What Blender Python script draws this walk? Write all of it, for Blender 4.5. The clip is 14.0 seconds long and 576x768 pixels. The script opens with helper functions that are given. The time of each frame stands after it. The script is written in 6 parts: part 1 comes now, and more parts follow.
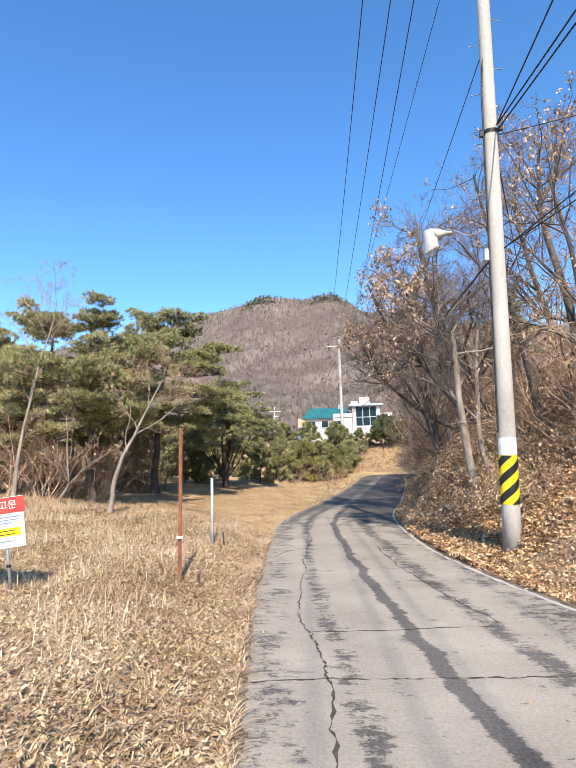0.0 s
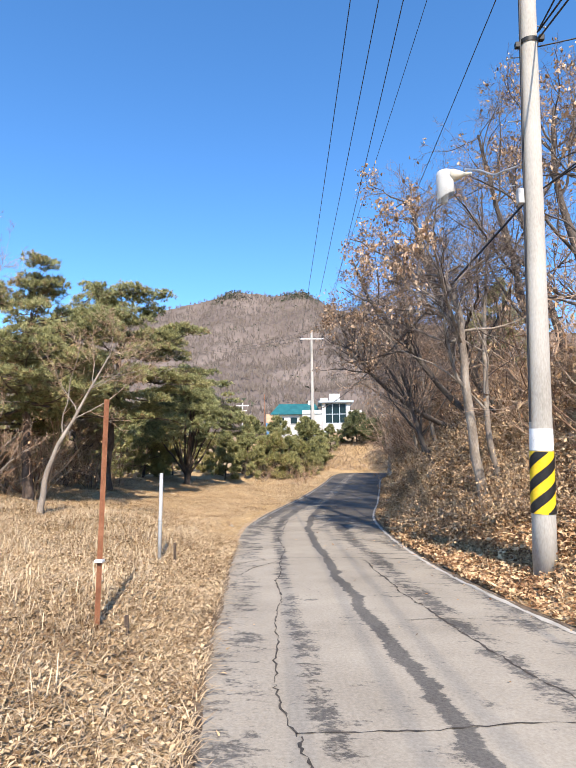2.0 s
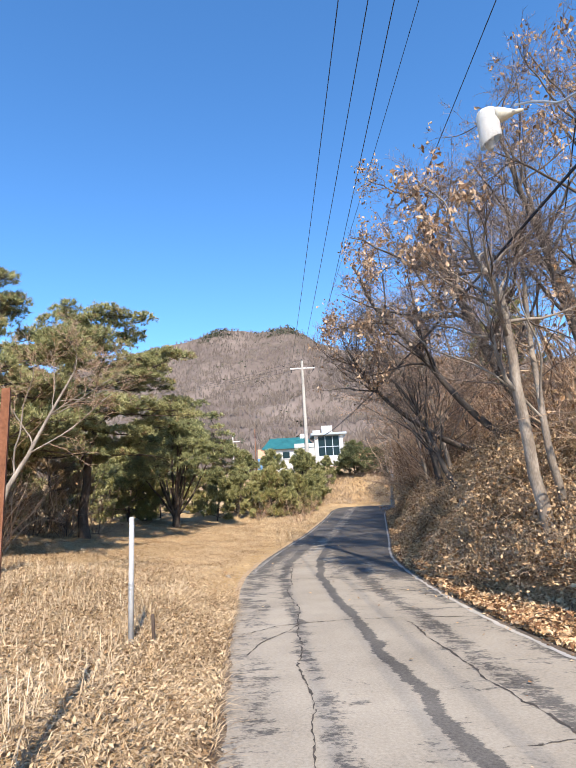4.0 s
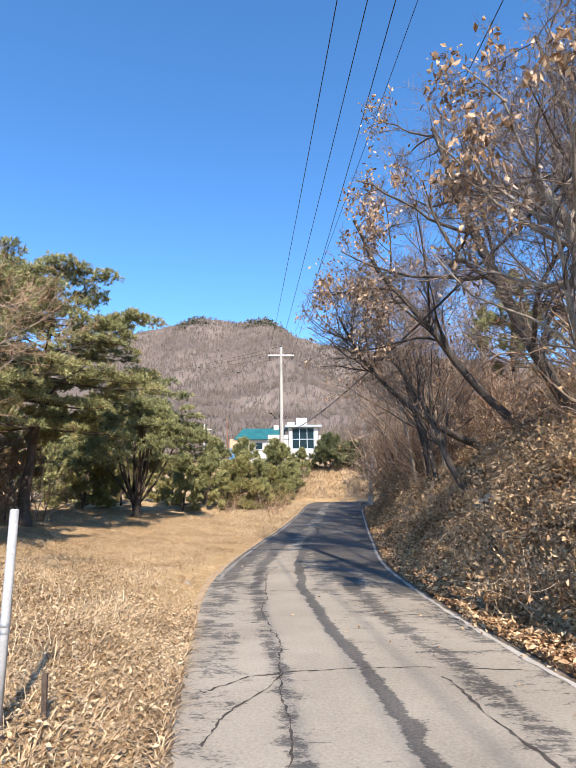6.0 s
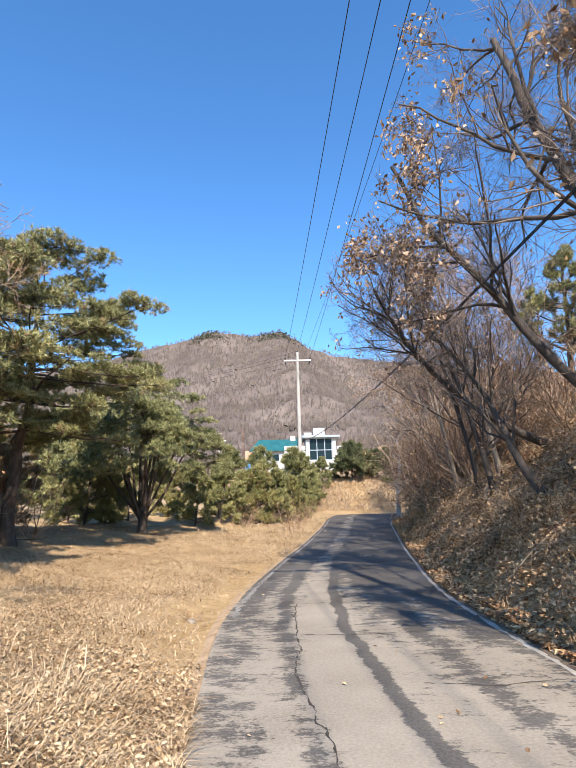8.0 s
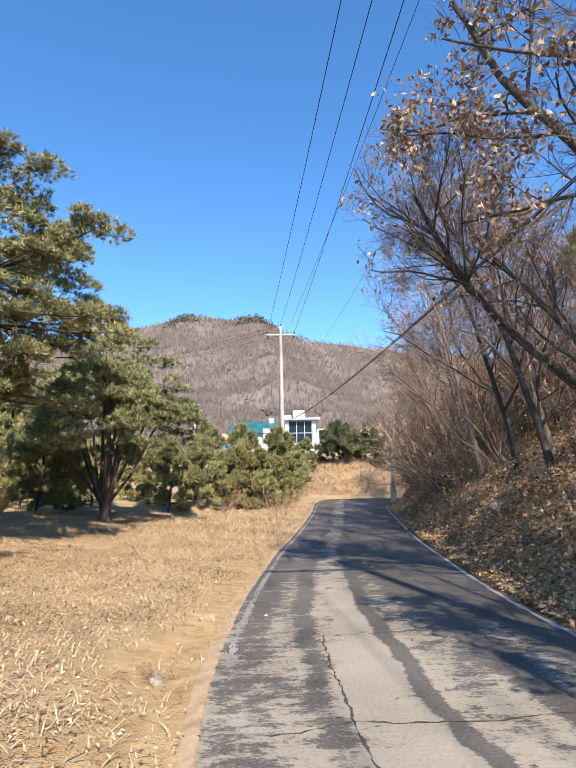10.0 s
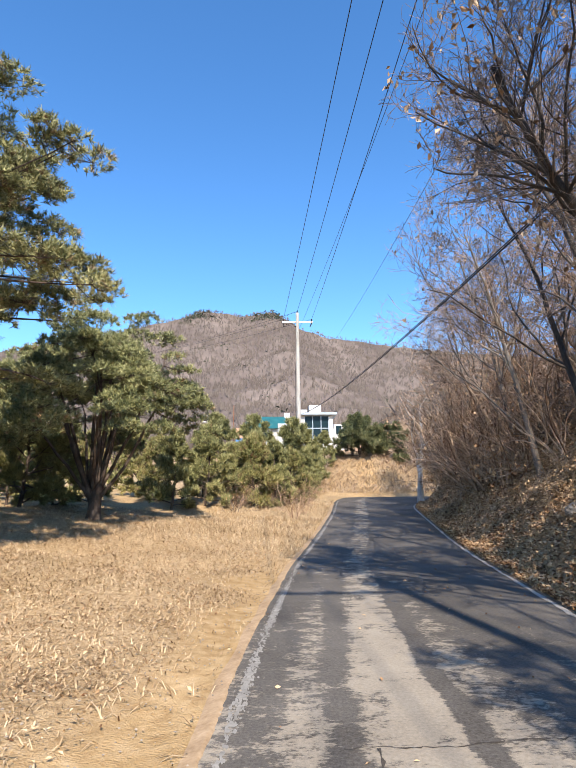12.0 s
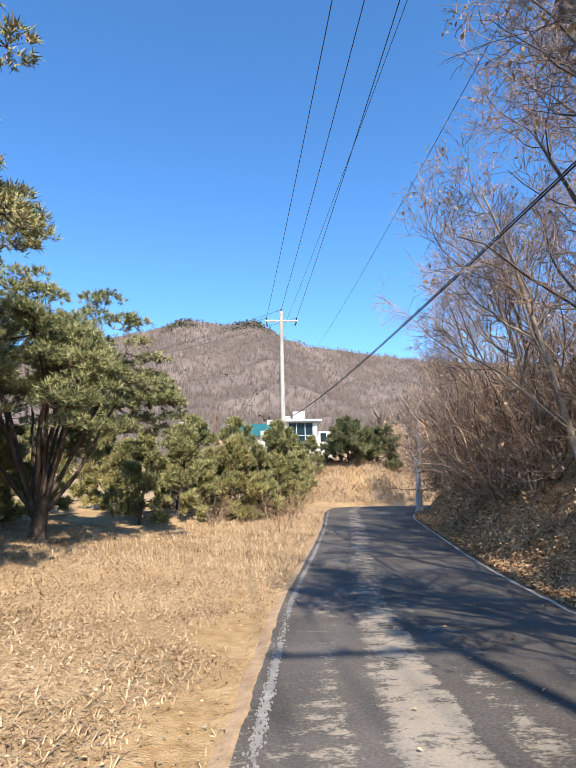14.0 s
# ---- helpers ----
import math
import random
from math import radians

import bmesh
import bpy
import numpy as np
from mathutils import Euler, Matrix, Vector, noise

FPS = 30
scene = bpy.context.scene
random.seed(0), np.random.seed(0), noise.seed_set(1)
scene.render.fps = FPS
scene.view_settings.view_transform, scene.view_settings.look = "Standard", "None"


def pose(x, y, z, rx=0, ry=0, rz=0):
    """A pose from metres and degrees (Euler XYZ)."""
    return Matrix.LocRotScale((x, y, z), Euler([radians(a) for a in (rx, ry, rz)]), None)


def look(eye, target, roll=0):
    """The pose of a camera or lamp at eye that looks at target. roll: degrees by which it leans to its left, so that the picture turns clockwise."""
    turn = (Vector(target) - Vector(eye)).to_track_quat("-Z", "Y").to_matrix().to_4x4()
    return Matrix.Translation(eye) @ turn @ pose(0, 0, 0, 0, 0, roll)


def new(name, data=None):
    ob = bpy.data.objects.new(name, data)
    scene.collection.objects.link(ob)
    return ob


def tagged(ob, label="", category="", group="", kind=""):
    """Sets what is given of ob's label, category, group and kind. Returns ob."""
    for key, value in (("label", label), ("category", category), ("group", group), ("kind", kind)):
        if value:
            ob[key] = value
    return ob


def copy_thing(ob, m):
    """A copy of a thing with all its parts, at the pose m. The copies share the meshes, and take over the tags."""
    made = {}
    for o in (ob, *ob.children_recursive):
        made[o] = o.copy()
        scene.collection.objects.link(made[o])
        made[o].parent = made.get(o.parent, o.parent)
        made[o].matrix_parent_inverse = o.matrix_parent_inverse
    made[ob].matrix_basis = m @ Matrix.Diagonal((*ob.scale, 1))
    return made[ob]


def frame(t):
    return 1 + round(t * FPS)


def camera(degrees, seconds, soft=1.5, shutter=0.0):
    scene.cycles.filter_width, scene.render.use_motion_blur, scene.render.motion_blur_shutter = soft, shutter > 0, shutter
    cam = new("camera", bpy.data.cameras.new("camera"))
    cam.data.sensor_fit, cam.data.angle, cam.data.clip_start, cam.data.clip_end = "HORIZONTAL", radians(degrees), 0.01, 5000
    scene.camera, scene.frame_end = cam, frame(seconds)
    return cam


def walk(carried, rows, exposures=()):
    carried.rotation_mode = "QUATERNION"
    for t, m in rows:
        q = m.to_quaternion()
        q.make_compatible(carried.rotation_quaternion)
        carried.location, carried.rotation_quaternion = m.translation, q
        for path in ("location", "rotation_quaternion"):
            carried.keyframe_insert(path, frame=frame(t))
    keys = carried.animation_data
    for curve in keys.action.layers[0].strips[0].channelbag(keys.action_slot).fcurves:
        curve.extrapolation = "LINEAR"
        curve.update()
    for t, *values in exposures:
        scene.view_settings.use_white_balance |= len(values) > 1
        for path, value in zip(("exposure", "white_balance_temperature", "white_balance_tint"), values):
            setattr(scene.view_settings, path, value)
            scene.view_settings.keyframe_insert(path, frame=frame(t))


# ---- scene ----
cam = camera(55.5, 14.0, soft=1.15)
PATH = [
    (0, (0.772, -0.781, 1.554), (0.6, 1.187, 1.867), -1.6),
    (0.5, (0.668, -0.226, 1.546), (0.491, 1.741, 1.862), 1.0),
    (1, (0.605, 0.315, 1.538), (0.555, 2.293, 1.829), -0.8),
    (1.5, (0.543, 0.899, 1.523), (0.444, 2.879, 1.786), 0.3),
    (2, (0.493, 1.392, 1.533), (0.435, 3.368, 1.833), -0.5),
    (2.4, (0.412, 1.83, 1.532), (0.342, 3.806, 1.833), 0.4),
    (2.5, (0.398, 1.953, 1.53), (0.33, 3.927, 1.849), -0.0),
    (3, (0.319, 2.487, 1.52), (0.29, 4.462, 1.834), -2.3),
    (3.2, (0.278, 2.694, 1.511), (0.256, 4.664, 1.853), -3.4),
    (5.3, (0.017, 4.996, 1.512), (0.036, 6.944, 1.964), -1.4),
    (5.5, (-0.007, 5.276, 1.514), (-0.002, 7.228, 1.951), -0.4),
    (6, (-0.036, 5.814, 1.525), (0.043, 7.772, 1.923), -0.7),
    (6.5, (-0.079, 6.362, 1.544), (-0.059, 8.311, 1.994), -1.3),
    (7, (-0.105, 6.946, 1.519), (-0.074, 8.897, 1.957), -0.4),
    (7.5, (-0.148, 7.51, 1.513), (-0.151, 9.472, 1.902), -0.4),
    (7.7, (-0.155, 7.791, 1.489), (-0.147, 9.741, 1.935), -1.0),
    (9.8, (-0.653, 11.162, 1.406), (-0.546, 13.115, 1.826), -1.0),
    (10, (-0.657, 11.469, 1.427), (-0.543, 13.427, 1.819), -1.3),
    (10.5, (-0.681, 12.176, 1.421), (-0.621, 14.121, 1.883), -1.4),
    (11, (-0.652, 12.743, 1.407), (-0.521, 14.702, 1.788), -1.7),
    (11.5, (-0.634, 13.409, 1.416), (-0.567, 15.373, 1.784), -0.6),
    (12, (-0.604, 13.996, 1.432), (-0.547, 15.958, 1.814), -0.6),
    (12.5, (-0.635, 14.661, 1.423), (-0.624, 16.615, 1.848), -0.3),
    (13, (-0.624, 15.268, 1.445), (-0.54, 17.221, 1.866), -1.1),
    (13.5, (-0.643, 15.87, 1.443), (-0.579, 17.825, 1.863), -1.1),
    (14, (-0.653, 16.537, 1.452), (-0.53, 18.49, 1.866), -1.2),
]
walk(cam, [(t, look(eye, target, roll)) for t, eye, target, roll in PATH])

# ---- world, sun ----
world = bpy.data.worlds.new("world")
scene.world = world
world.use_nodes = True
wn = world.node_tree
sky = wn.nodes.new("ShaderNodeTexSky")
sky.sky_type = "NISHITA"
sky.sun_disc = False
sky.sun_elevation = radians(39.4)
sky.sun_rotation = radians(170)
sky.altitude = 200
sky.air_density = 1.0
sky.dust_density = 0.15
sky.ozone_density = 5.0
wn.nodes["Background"].inputs["Strength"].default_value = 0.15
clear = wn.nodes.new("ShaderNodeHueSaturation")
clear.inputs["Saturation"].default_value = 1.16
wn.links.new(sky.outputs[0], clear.inputs["Color"])
wn.links.new(clear.outputs[0], wn.nodes["Background"].inputs["Color"])

sun_data = bpy.data.lights.new("sun", "SUN")
sun_data.energy = 4.1
sun_data.angle = radians(0.5)
sun_data.color = (1.0, 0.875, 0.745)
sun = new("sun", sun_data)
SHADE = Vector((-0.2, 1.2, -1.0))  # the way in which the sunlight travels
sun.matrix_world = look((0, 0, 40), Vector((0, 0, 40)) + SHADE)
scene.view_settings.exposure = 1.02

# ---- materials ----


def material(name, colors, scale=4.0, rough=0.85, bump=0.3, metal=0.0, island=0.0, fine=40.0, per_object=0.0, stretch=(1, 1, 1), spec=0.3, detail=6, bump_dist=0.02):
    """Colours over a coarse and a fine noise, with relief; island: how far the joined pieces differ in brightness."""
    m = bpy.data.materials.new(name)
    m.use_nodes = True
    nt = m.node_tree
    N, L = nt.nodes, nt.links
    b = N["Principled BSDF"]
    b.inputs["Roughness"].default_value = rough
    b.inputs["Metallic"].default_value = metal
    b.inputs["Specular IOR Level"].default_value = spec
    tc = N.new("ShaderNodeTexCoord")
    mp = N.new("ShaderNodeMapping")
    mp.inputs["Scale"].default_value = stretch
    L.new(tc.outputs["Object"], mp.inputs["Vector"])
    n1 = N.new("ShaderNodeTexNoise")
    n1.inputs["Scale"].default_value = scale
    n1.inputs["Detail"].default_value = detail
    n2 = N.new("ShaderNodeTexNoise")
    n2.inputs["Scale"].default_value = fine
    n2.inputs["Detail"].default_value = 3
    for n in (n1, n2):
        L.new(mp.outputs[0], n.inputs["Vector"])
    mix = N.new("ShaderNodeMath")
    mix.operation = "MULTIPLY_ADD"
    mix.inputs[1].default_value = 0.35
    L.new(n2.outputs["Fac"], mix.inputs[0])
    sub = N.new("ShaderNodeMath")
    sub.operation = "MULTIPLY"
    sub.inputs[1].default_value = 0.65
    L.new(n1.outputs["Fac"], sub.inputs[0])
    L.new(sub.outputs[0], mix.inputs[2])
    fac = mix.outputs[0]
    if island:
        geo = N.new("ShaderNodeNewGeometry")
        add = N.new("ShaderNodeMath")
        add.operation = "MULTIPLY_ADD"
        add.inputs[1].default_value = island
        L.new(geo.outputs["Random Per Island"], add.inputs[0])
        s2 = N.new("ShaderNodeMath")
        s2.operation = "SUBTRACT"
        s2.inputs[1].default_value = island / 2
        L.new(fac, s2.inputs[0])
        L.new(s2.outputs[0], add.inputs[2])
        fac = add.outputs[0]
    if per_object:
        oi = N.new("ShaderNodeObjectInfo")
        add = N.new("ShaderNodeMath")
        add.operation = "MULTIPLY_ADD"
        add.inputs[1].default_value = per_object
        L.new(oi.outputs["Random"], add.inputs[0])
        s2 = N.new("ShaderNodeMath")
        s2.operation = "SUBTRACT"
        s2.inputs[1].default_value = per_object / 2
        L.new(fac, s2.inputs[0])
        L.new(s2.outputs[0], add.inputs[2])
        fac = add.outputs[0]
    ramp = N.new("ShaderNodeValToRGB")
    els = ramp.color_ramp.elements
    lo, hi = 0.3, 0.7
    els[0].position, els[0].color = lo, (*colors[0], 1)
    els[1].position, els[1].color = hi, (*colors[-1], 1)
    for i, c in enumerate(colors[1:-1]):
        e = els.new(lo + (hi - lo) * (i + 1) / (len(colors) - 1))
        e.color = (*c, 1)
    L.new(fac, ramp.inputs[0])
    L.new(ramp.outputs[0], b.inputs["Base Color"])
    if bump:
        bp = N.new("ShaderNodeBump")
        bp.inputs["Strength"].default_value = bump
        bp.inputs["Distance"].default_value = bump_dist
        L.new(mix.outputs[0], bp.inputs["Height"])
        L.new(bp.outputs[0], b.inputs["Normal"])
    return m


STRAW = material("straw", [(0.19, 0.118, 0.06), (0.45, 0.328, 0.19), (0.63, 0.485, 0.305)], 0.8, 0.8, 0, island=0.45, fine=6)
STRAW_PALE = material("pale_straw", [(0.30, 0.21, 0.12), (0.50, 0.385, 0.24), (0.66, 0.53, 0.355)], 0.8, 0.8, 0, island=0.4, fine=6)
DEAD_LEAF = material("dead_leaf", [(0.18, 0.09, 0.042), (0.46, 0.28, 0.14), (0.70, 0.50, 0.29)], 2, 0.75, 0, island=0.6, fine=20)
OAK_LEAF = material("oak_leaf", [(0.17, 0.10, 0.058), (0.37, 0.245, 0.15), (0.58, 0.425, 0.285)], 3, 0.75, 0, island=0.5, fine=20)
BARK_GREY = material("grey_bark", [(0.034, 0.028, 0.024), (0.085, 0.07, 0.059), (0.18, 0.15, 0.125)], 5, 0.9, 0.6, fine=60, stretch=(1, 1, 0.25))
BARK_WHITE = material("whitish_bark", [(0.22, 0.20, 0.18), (0.46, 0.43, 0.39), (0.64, 0.61, 0.57)], 4, 0.9, 0.6, fine=40, stretch=(1, 1, 0.3))
BARK_PALE = material("pale_bark", [(0.10, 0.08, 0.065), (0.24, 0.20, 0.16), (0.44, 0.385, 0.32)], 5, 0.9, 0.6, fine=60, stretch=(1, 1, 0.3))
TWIG = material("twig", [(0.06, 0.045, 0.037), (0.165, 0.125, 0.10), (0.34, 0.27, 0.215)], 1.5, 0.85, 0, island=0.4, fine=15)
BRAMBLE_LEAF = material("bramble_leaf", [(0.15, 0.082, 0.038), (0.37, 0.24, 0.13), (0.60, 0.43, 0.25)], 1.5, 0.75, 0, island=0.6, fine=20)
TWIG_RED = material("reddish_twig", [(0.16, 0.092, 0.056), (0.36, 0.24, 0.155), (0.55, 0.405, 0.285)], 1.5, 0.85, 0, island=0.4, fine=15)
TWIG_PALE = material("pale_twig", [(0.15, 0.10, 0.062), (0.33, 0.245, 0.165), (0.53, 0.42, 0.305)], 1.5, 0.85, 0, island=0.4, fine=15)
PINE_BARK = material("pine_bark", [(0.038, 0.028, 0.022), (0.092, 0.068, 0.053), (0.175, 0.138, 0.108)], 6, 0.95, 0.9, fine=50, stretch=(1, 1, 0.4))
NEEDLE = material("pine_needle", [(0.095, 0.104, 0.038), (0.25, 0.25, 0.102), (0.46, 0.43, 0.20)], 0.6, 0.6, 0, island=0.4, fine=5)
NEEDLE_DARK = material("dark_pine_needle", [(0.08, 0.096, 0.039), (0.22, 0.233, 0.098), (0.42, 0.41, 0.192)], 0.6, 0.6, 0, island=0.4, fine=5)
NEEDLE_DEEP = material("deep_green_needle", [(0.05, 0.062, 0.028), (0.125, 0.14, 0.06), (0.26, 0.255, 0.12)], 0.6, 0.6, 0, island=0.4, fine=5)
NEEDLE_BRIGHT = material("bright_pine_needle", [(0.12, 0.13, 0.042), (0.29, 0.275, 0.10), (0.47, 0.42, 0.19)], 0.6, 0.6, 0, island=0.4, fine=5)
NEEDLE_BROWN = material("brown_pine_needle", [(0.12, 0.08, 0.04), (0.26, 0.18, 0.09), (0.40, 0.29, 0.16)], 0.6, 0.7, 0, island=0.4, fine=5)
PAMPAS = material("pale_long_grass", [(0.32, 0.235, 0.165), (0.48, 0.375, 0.28), (0.62, 0.51, 0.40)], 0.8, 0.8, 0, island=0.4, fine=6)
POLE_CONCRETE = material("pole_concrete", [(0.27, 0.25, 0.215), (0.42, 0.395, 0.35), (0.54, 0.515, 0.465)], 2, 0.85, 0.3, fine=60, stretch=(1, 1, 0.3))
RUST = material("rust", [(0.10, 0.04, 0.022), (0.21, 0.088, 0.045), (0.31, 0.15, 0.085)], 4, 0.85, 0.5, fine=60)
WHITE_PAINT = material("white_paint", [(0.55, 0.54, 0.52), (0.76, 0.76, 0.74), (0.84, 0.84, 0.82)], 4, 0.6, 0.2, fine=50)
GREY_PAINT = material("grey_paint", [(0.28, 0.285, 0.285), (0.42, 0.425, 0.42), (0.54, 0.54, 0.53)], 5, 0.6, 0.2, fine=50)
YELLOW = material("yellow_sheet", [(0.62, 0.40, 0.01), (0.80, 0.55, 0.02), (0.86, 0.62, 0.05)], 6, 0.45, 0.1, fine=50)
BLACK = material("black_sheet", [(0.010, 0.010, 0.010), (0.018, 0.018, 0.018), (0.03, 0.03, 0.03)], 6, 0.5, 0.1, fine=50)
CABLE = material("cable_sheath", [(0.012, 0.012, 0.014), (0.022, 0.022, 0.025), (0.04, 0.04, 0.045)], 3, 0.5, 0.1)
STEEL = material("galvanised_steel", [(0.33, 0.34, 0.35), (0.47, 0.48, 0.49), (0.58, 0.59, 0.60)], 8, 0.45, 0.2, metal=0.7)
LAMP_YELLOW = material("yellowed_plastic", [(0.48, 0.45, 0.36), (0.60, 0.57, 0.47), (0.68, 0.65, 0.55)], 6, 0.5, 0.1)
SIGN_RED = material("sign_red", [(0.45, 0.03, 0.025), (0.58, 0.05, 0.04), (0.64, 0.08, 0.06)], 5, 0.5, 0.1)
SIGN_BLUE = material("sign_blue_print", [(0.10, 0.14, 0.30), (0.15, 0.2, 0.38), (0.2, 0.25, 0.42)], 5, 0.5, 0.1)
TEAL = material("teal_roof", [(0.014, 0.085, 0.095), (0.022, 0.125, 0.135), (0.035, 0.17, 0.175)], 1, 0.55, 0.2, fine=10)
HOUSE_WHITE = material("house_render", [(0.36, 0.355, 0.34), (0.47, 0.465, 0.45), (0.56, 0.555, 0.53)], 0.6, 0.8, 0.2, fine=10)
EAVE = material("blue_grey_eave", [(0.25, 0.31, 0.36), (0.34, 0.41, 0.47), (0.42, 0.49, 0.55)], 0.8, 0.6, 0.1)
ROCK = material("rock", [(0.16, 0.135, 0.105), (0.30, 0.255, 0.20), (0.44, 0.385, 0.31)], 3, 0.9, 0.8, fine=30)
PEACH = material("peach_paint", [(0.45, 0.24, 0.15), (0.60, 0.34, 0.22), (0.66, 0.42, 0.30)], 3, 0.7, 0.1)
BLUE_PAINT = material("blue_paint", [(0.05, 0.16, 0.36), (0.08, 0.24, 0.48), (0.12, 0.3, 0.55)], 3, 0.6, 0.1)

GLASS = bpy.data.materials.new("window_glass")
GLASS.use_nodes = True
_g = GLASS.node_tree.nodes["Principled BSDF"]
_g.inputs["Base Color"].default_value = (0.012, 0.025, 0.03, 1)
_g.inputs["Roughness"].default_value = 0.05
_g.inputs["Specular IOR Level"].default_value = 0.12


def ground_material():
    """Dry grass on soil, with bare sandy soil where the attribute soil says so and leaf litter where litter does."""
    m = bpy.data.materials.new("dry_ground")
    m.use_nodes = True
    N, L = m.node_tree.nodes, m.node_tree.links
    b = N["Principled BSDF"]
    b.inputs["Roughness"].default_value = 0.95
    b.inputs["Specular IOR Level"].default_value = 0.1
    tc = N.new("ShaderNodeTexCoord")

    def noise_ramp(scale, cols, detail=6, dist=0.0, pos=(0.3, 0.7)):
        n = N.new("ShaderNodeTexNoise")
        n.inputs["Scale"].default_value = scale
        n.inputs["Detail"].default_value = detail
        n.inputs["Roughness"].default_value = 0.65
        n.inputs["Distortion"].default_value = dist
        L.new(tc.outputs["Object"], n.inputs["Vector"])
        r = N.new("ShaderNodeValToRGB")
        e = r.color_ramp.elements
        e[0].position, e[0].color = pos[0], (*cols[0], 1)
        e[1].position, e[1].color = pos[1], (*cols[-1], 1)
        for i, c in enumerate(cols[1:-1]):
            k = e.new(pos[0] + (pos[1] - pos[0]) * (i + 1) / (len(cols) - 1))
            k.color = (*c, 1)
        L.new(n.outputs["Fac"], r.inputs[0])
        return n, r

    n1, grass = noise_ramp(14, [(0.225, 0.145, 0.076), (0.485, 0.355, 0.203), (0.665, 0.513, 0.325)], 8, 1.2)
    n2, soil = noise_ramp(5, [(0.37, 0.24, 0.115), (0.53, 0.375, 0.195), (0.65, 0.48, 0.28)], 8)
    n3, litter = noise_ramp(11, [(0.15, 0.088, 0.05), (0.41, 0.265, 0.155), (0.63, 0.455, 0.285)], 8, 0.8)
    n4, patch = noise_ramp(0.5, [(0.75, 0.72, 0.66), (1.0, 1.0, 1.0)], 4)
    fine = N.new("ShaderNodeTexNoise")
    fine.inputs["Scale"].default_value = 60
    fine.inputs["Detail"].default_value = 4
    L.new(tc.outputs["Object"], fine.inputs["Vector"])
    out = grass.outputs[0]
    for name, ramp in (("soil", soil), ("litter", litter)):
        at = N.new("ShaderNodeAttribute")
        at.attribute_name = name
        mx = N.new("ShaderNodeMix")
        mx.data_type = "RGBA"
        L.new(at.outputs["Fac"], mx.inputs["Factor"])
        L.new(out, mx.inputs["A"])
        L.new(ramp.outputs[0], mx.inputs["B"])
        out = mx.outputs["Result"]
    mul = N.new("ShaderNodeMix")
    mul.data_type, mul.blend_type = "RGBA", "MULTIPLY"
    mul.inputs["Factor"].default_value = 1.0
    L.new(out, mul.inputs["A"])
    L.new(patch.outputs[0], mul.inputs["B"])
    L.new(mul.outputs["Result"], b.inputs["Base Color"])
    add = N.new("ShaderNodeMath")
    add.operation = "ADD"
    L.new(n1.outputs["Fac"], add.inputs[0])
    L.new(fine.outputs["Fac"], add.inputs[1])
    bp = N.new("ShaderNodeBump")
    bp.inputs["Strength"].default_value = 0.6
    bp.inputs["Distance"].default_value = 0.028
    L.new(add.outputs[0], bp.inputs["Height"])
    L.new(bp.outputs[0], b.inputs["Normal"])
    return m


GROUND = ground_material()


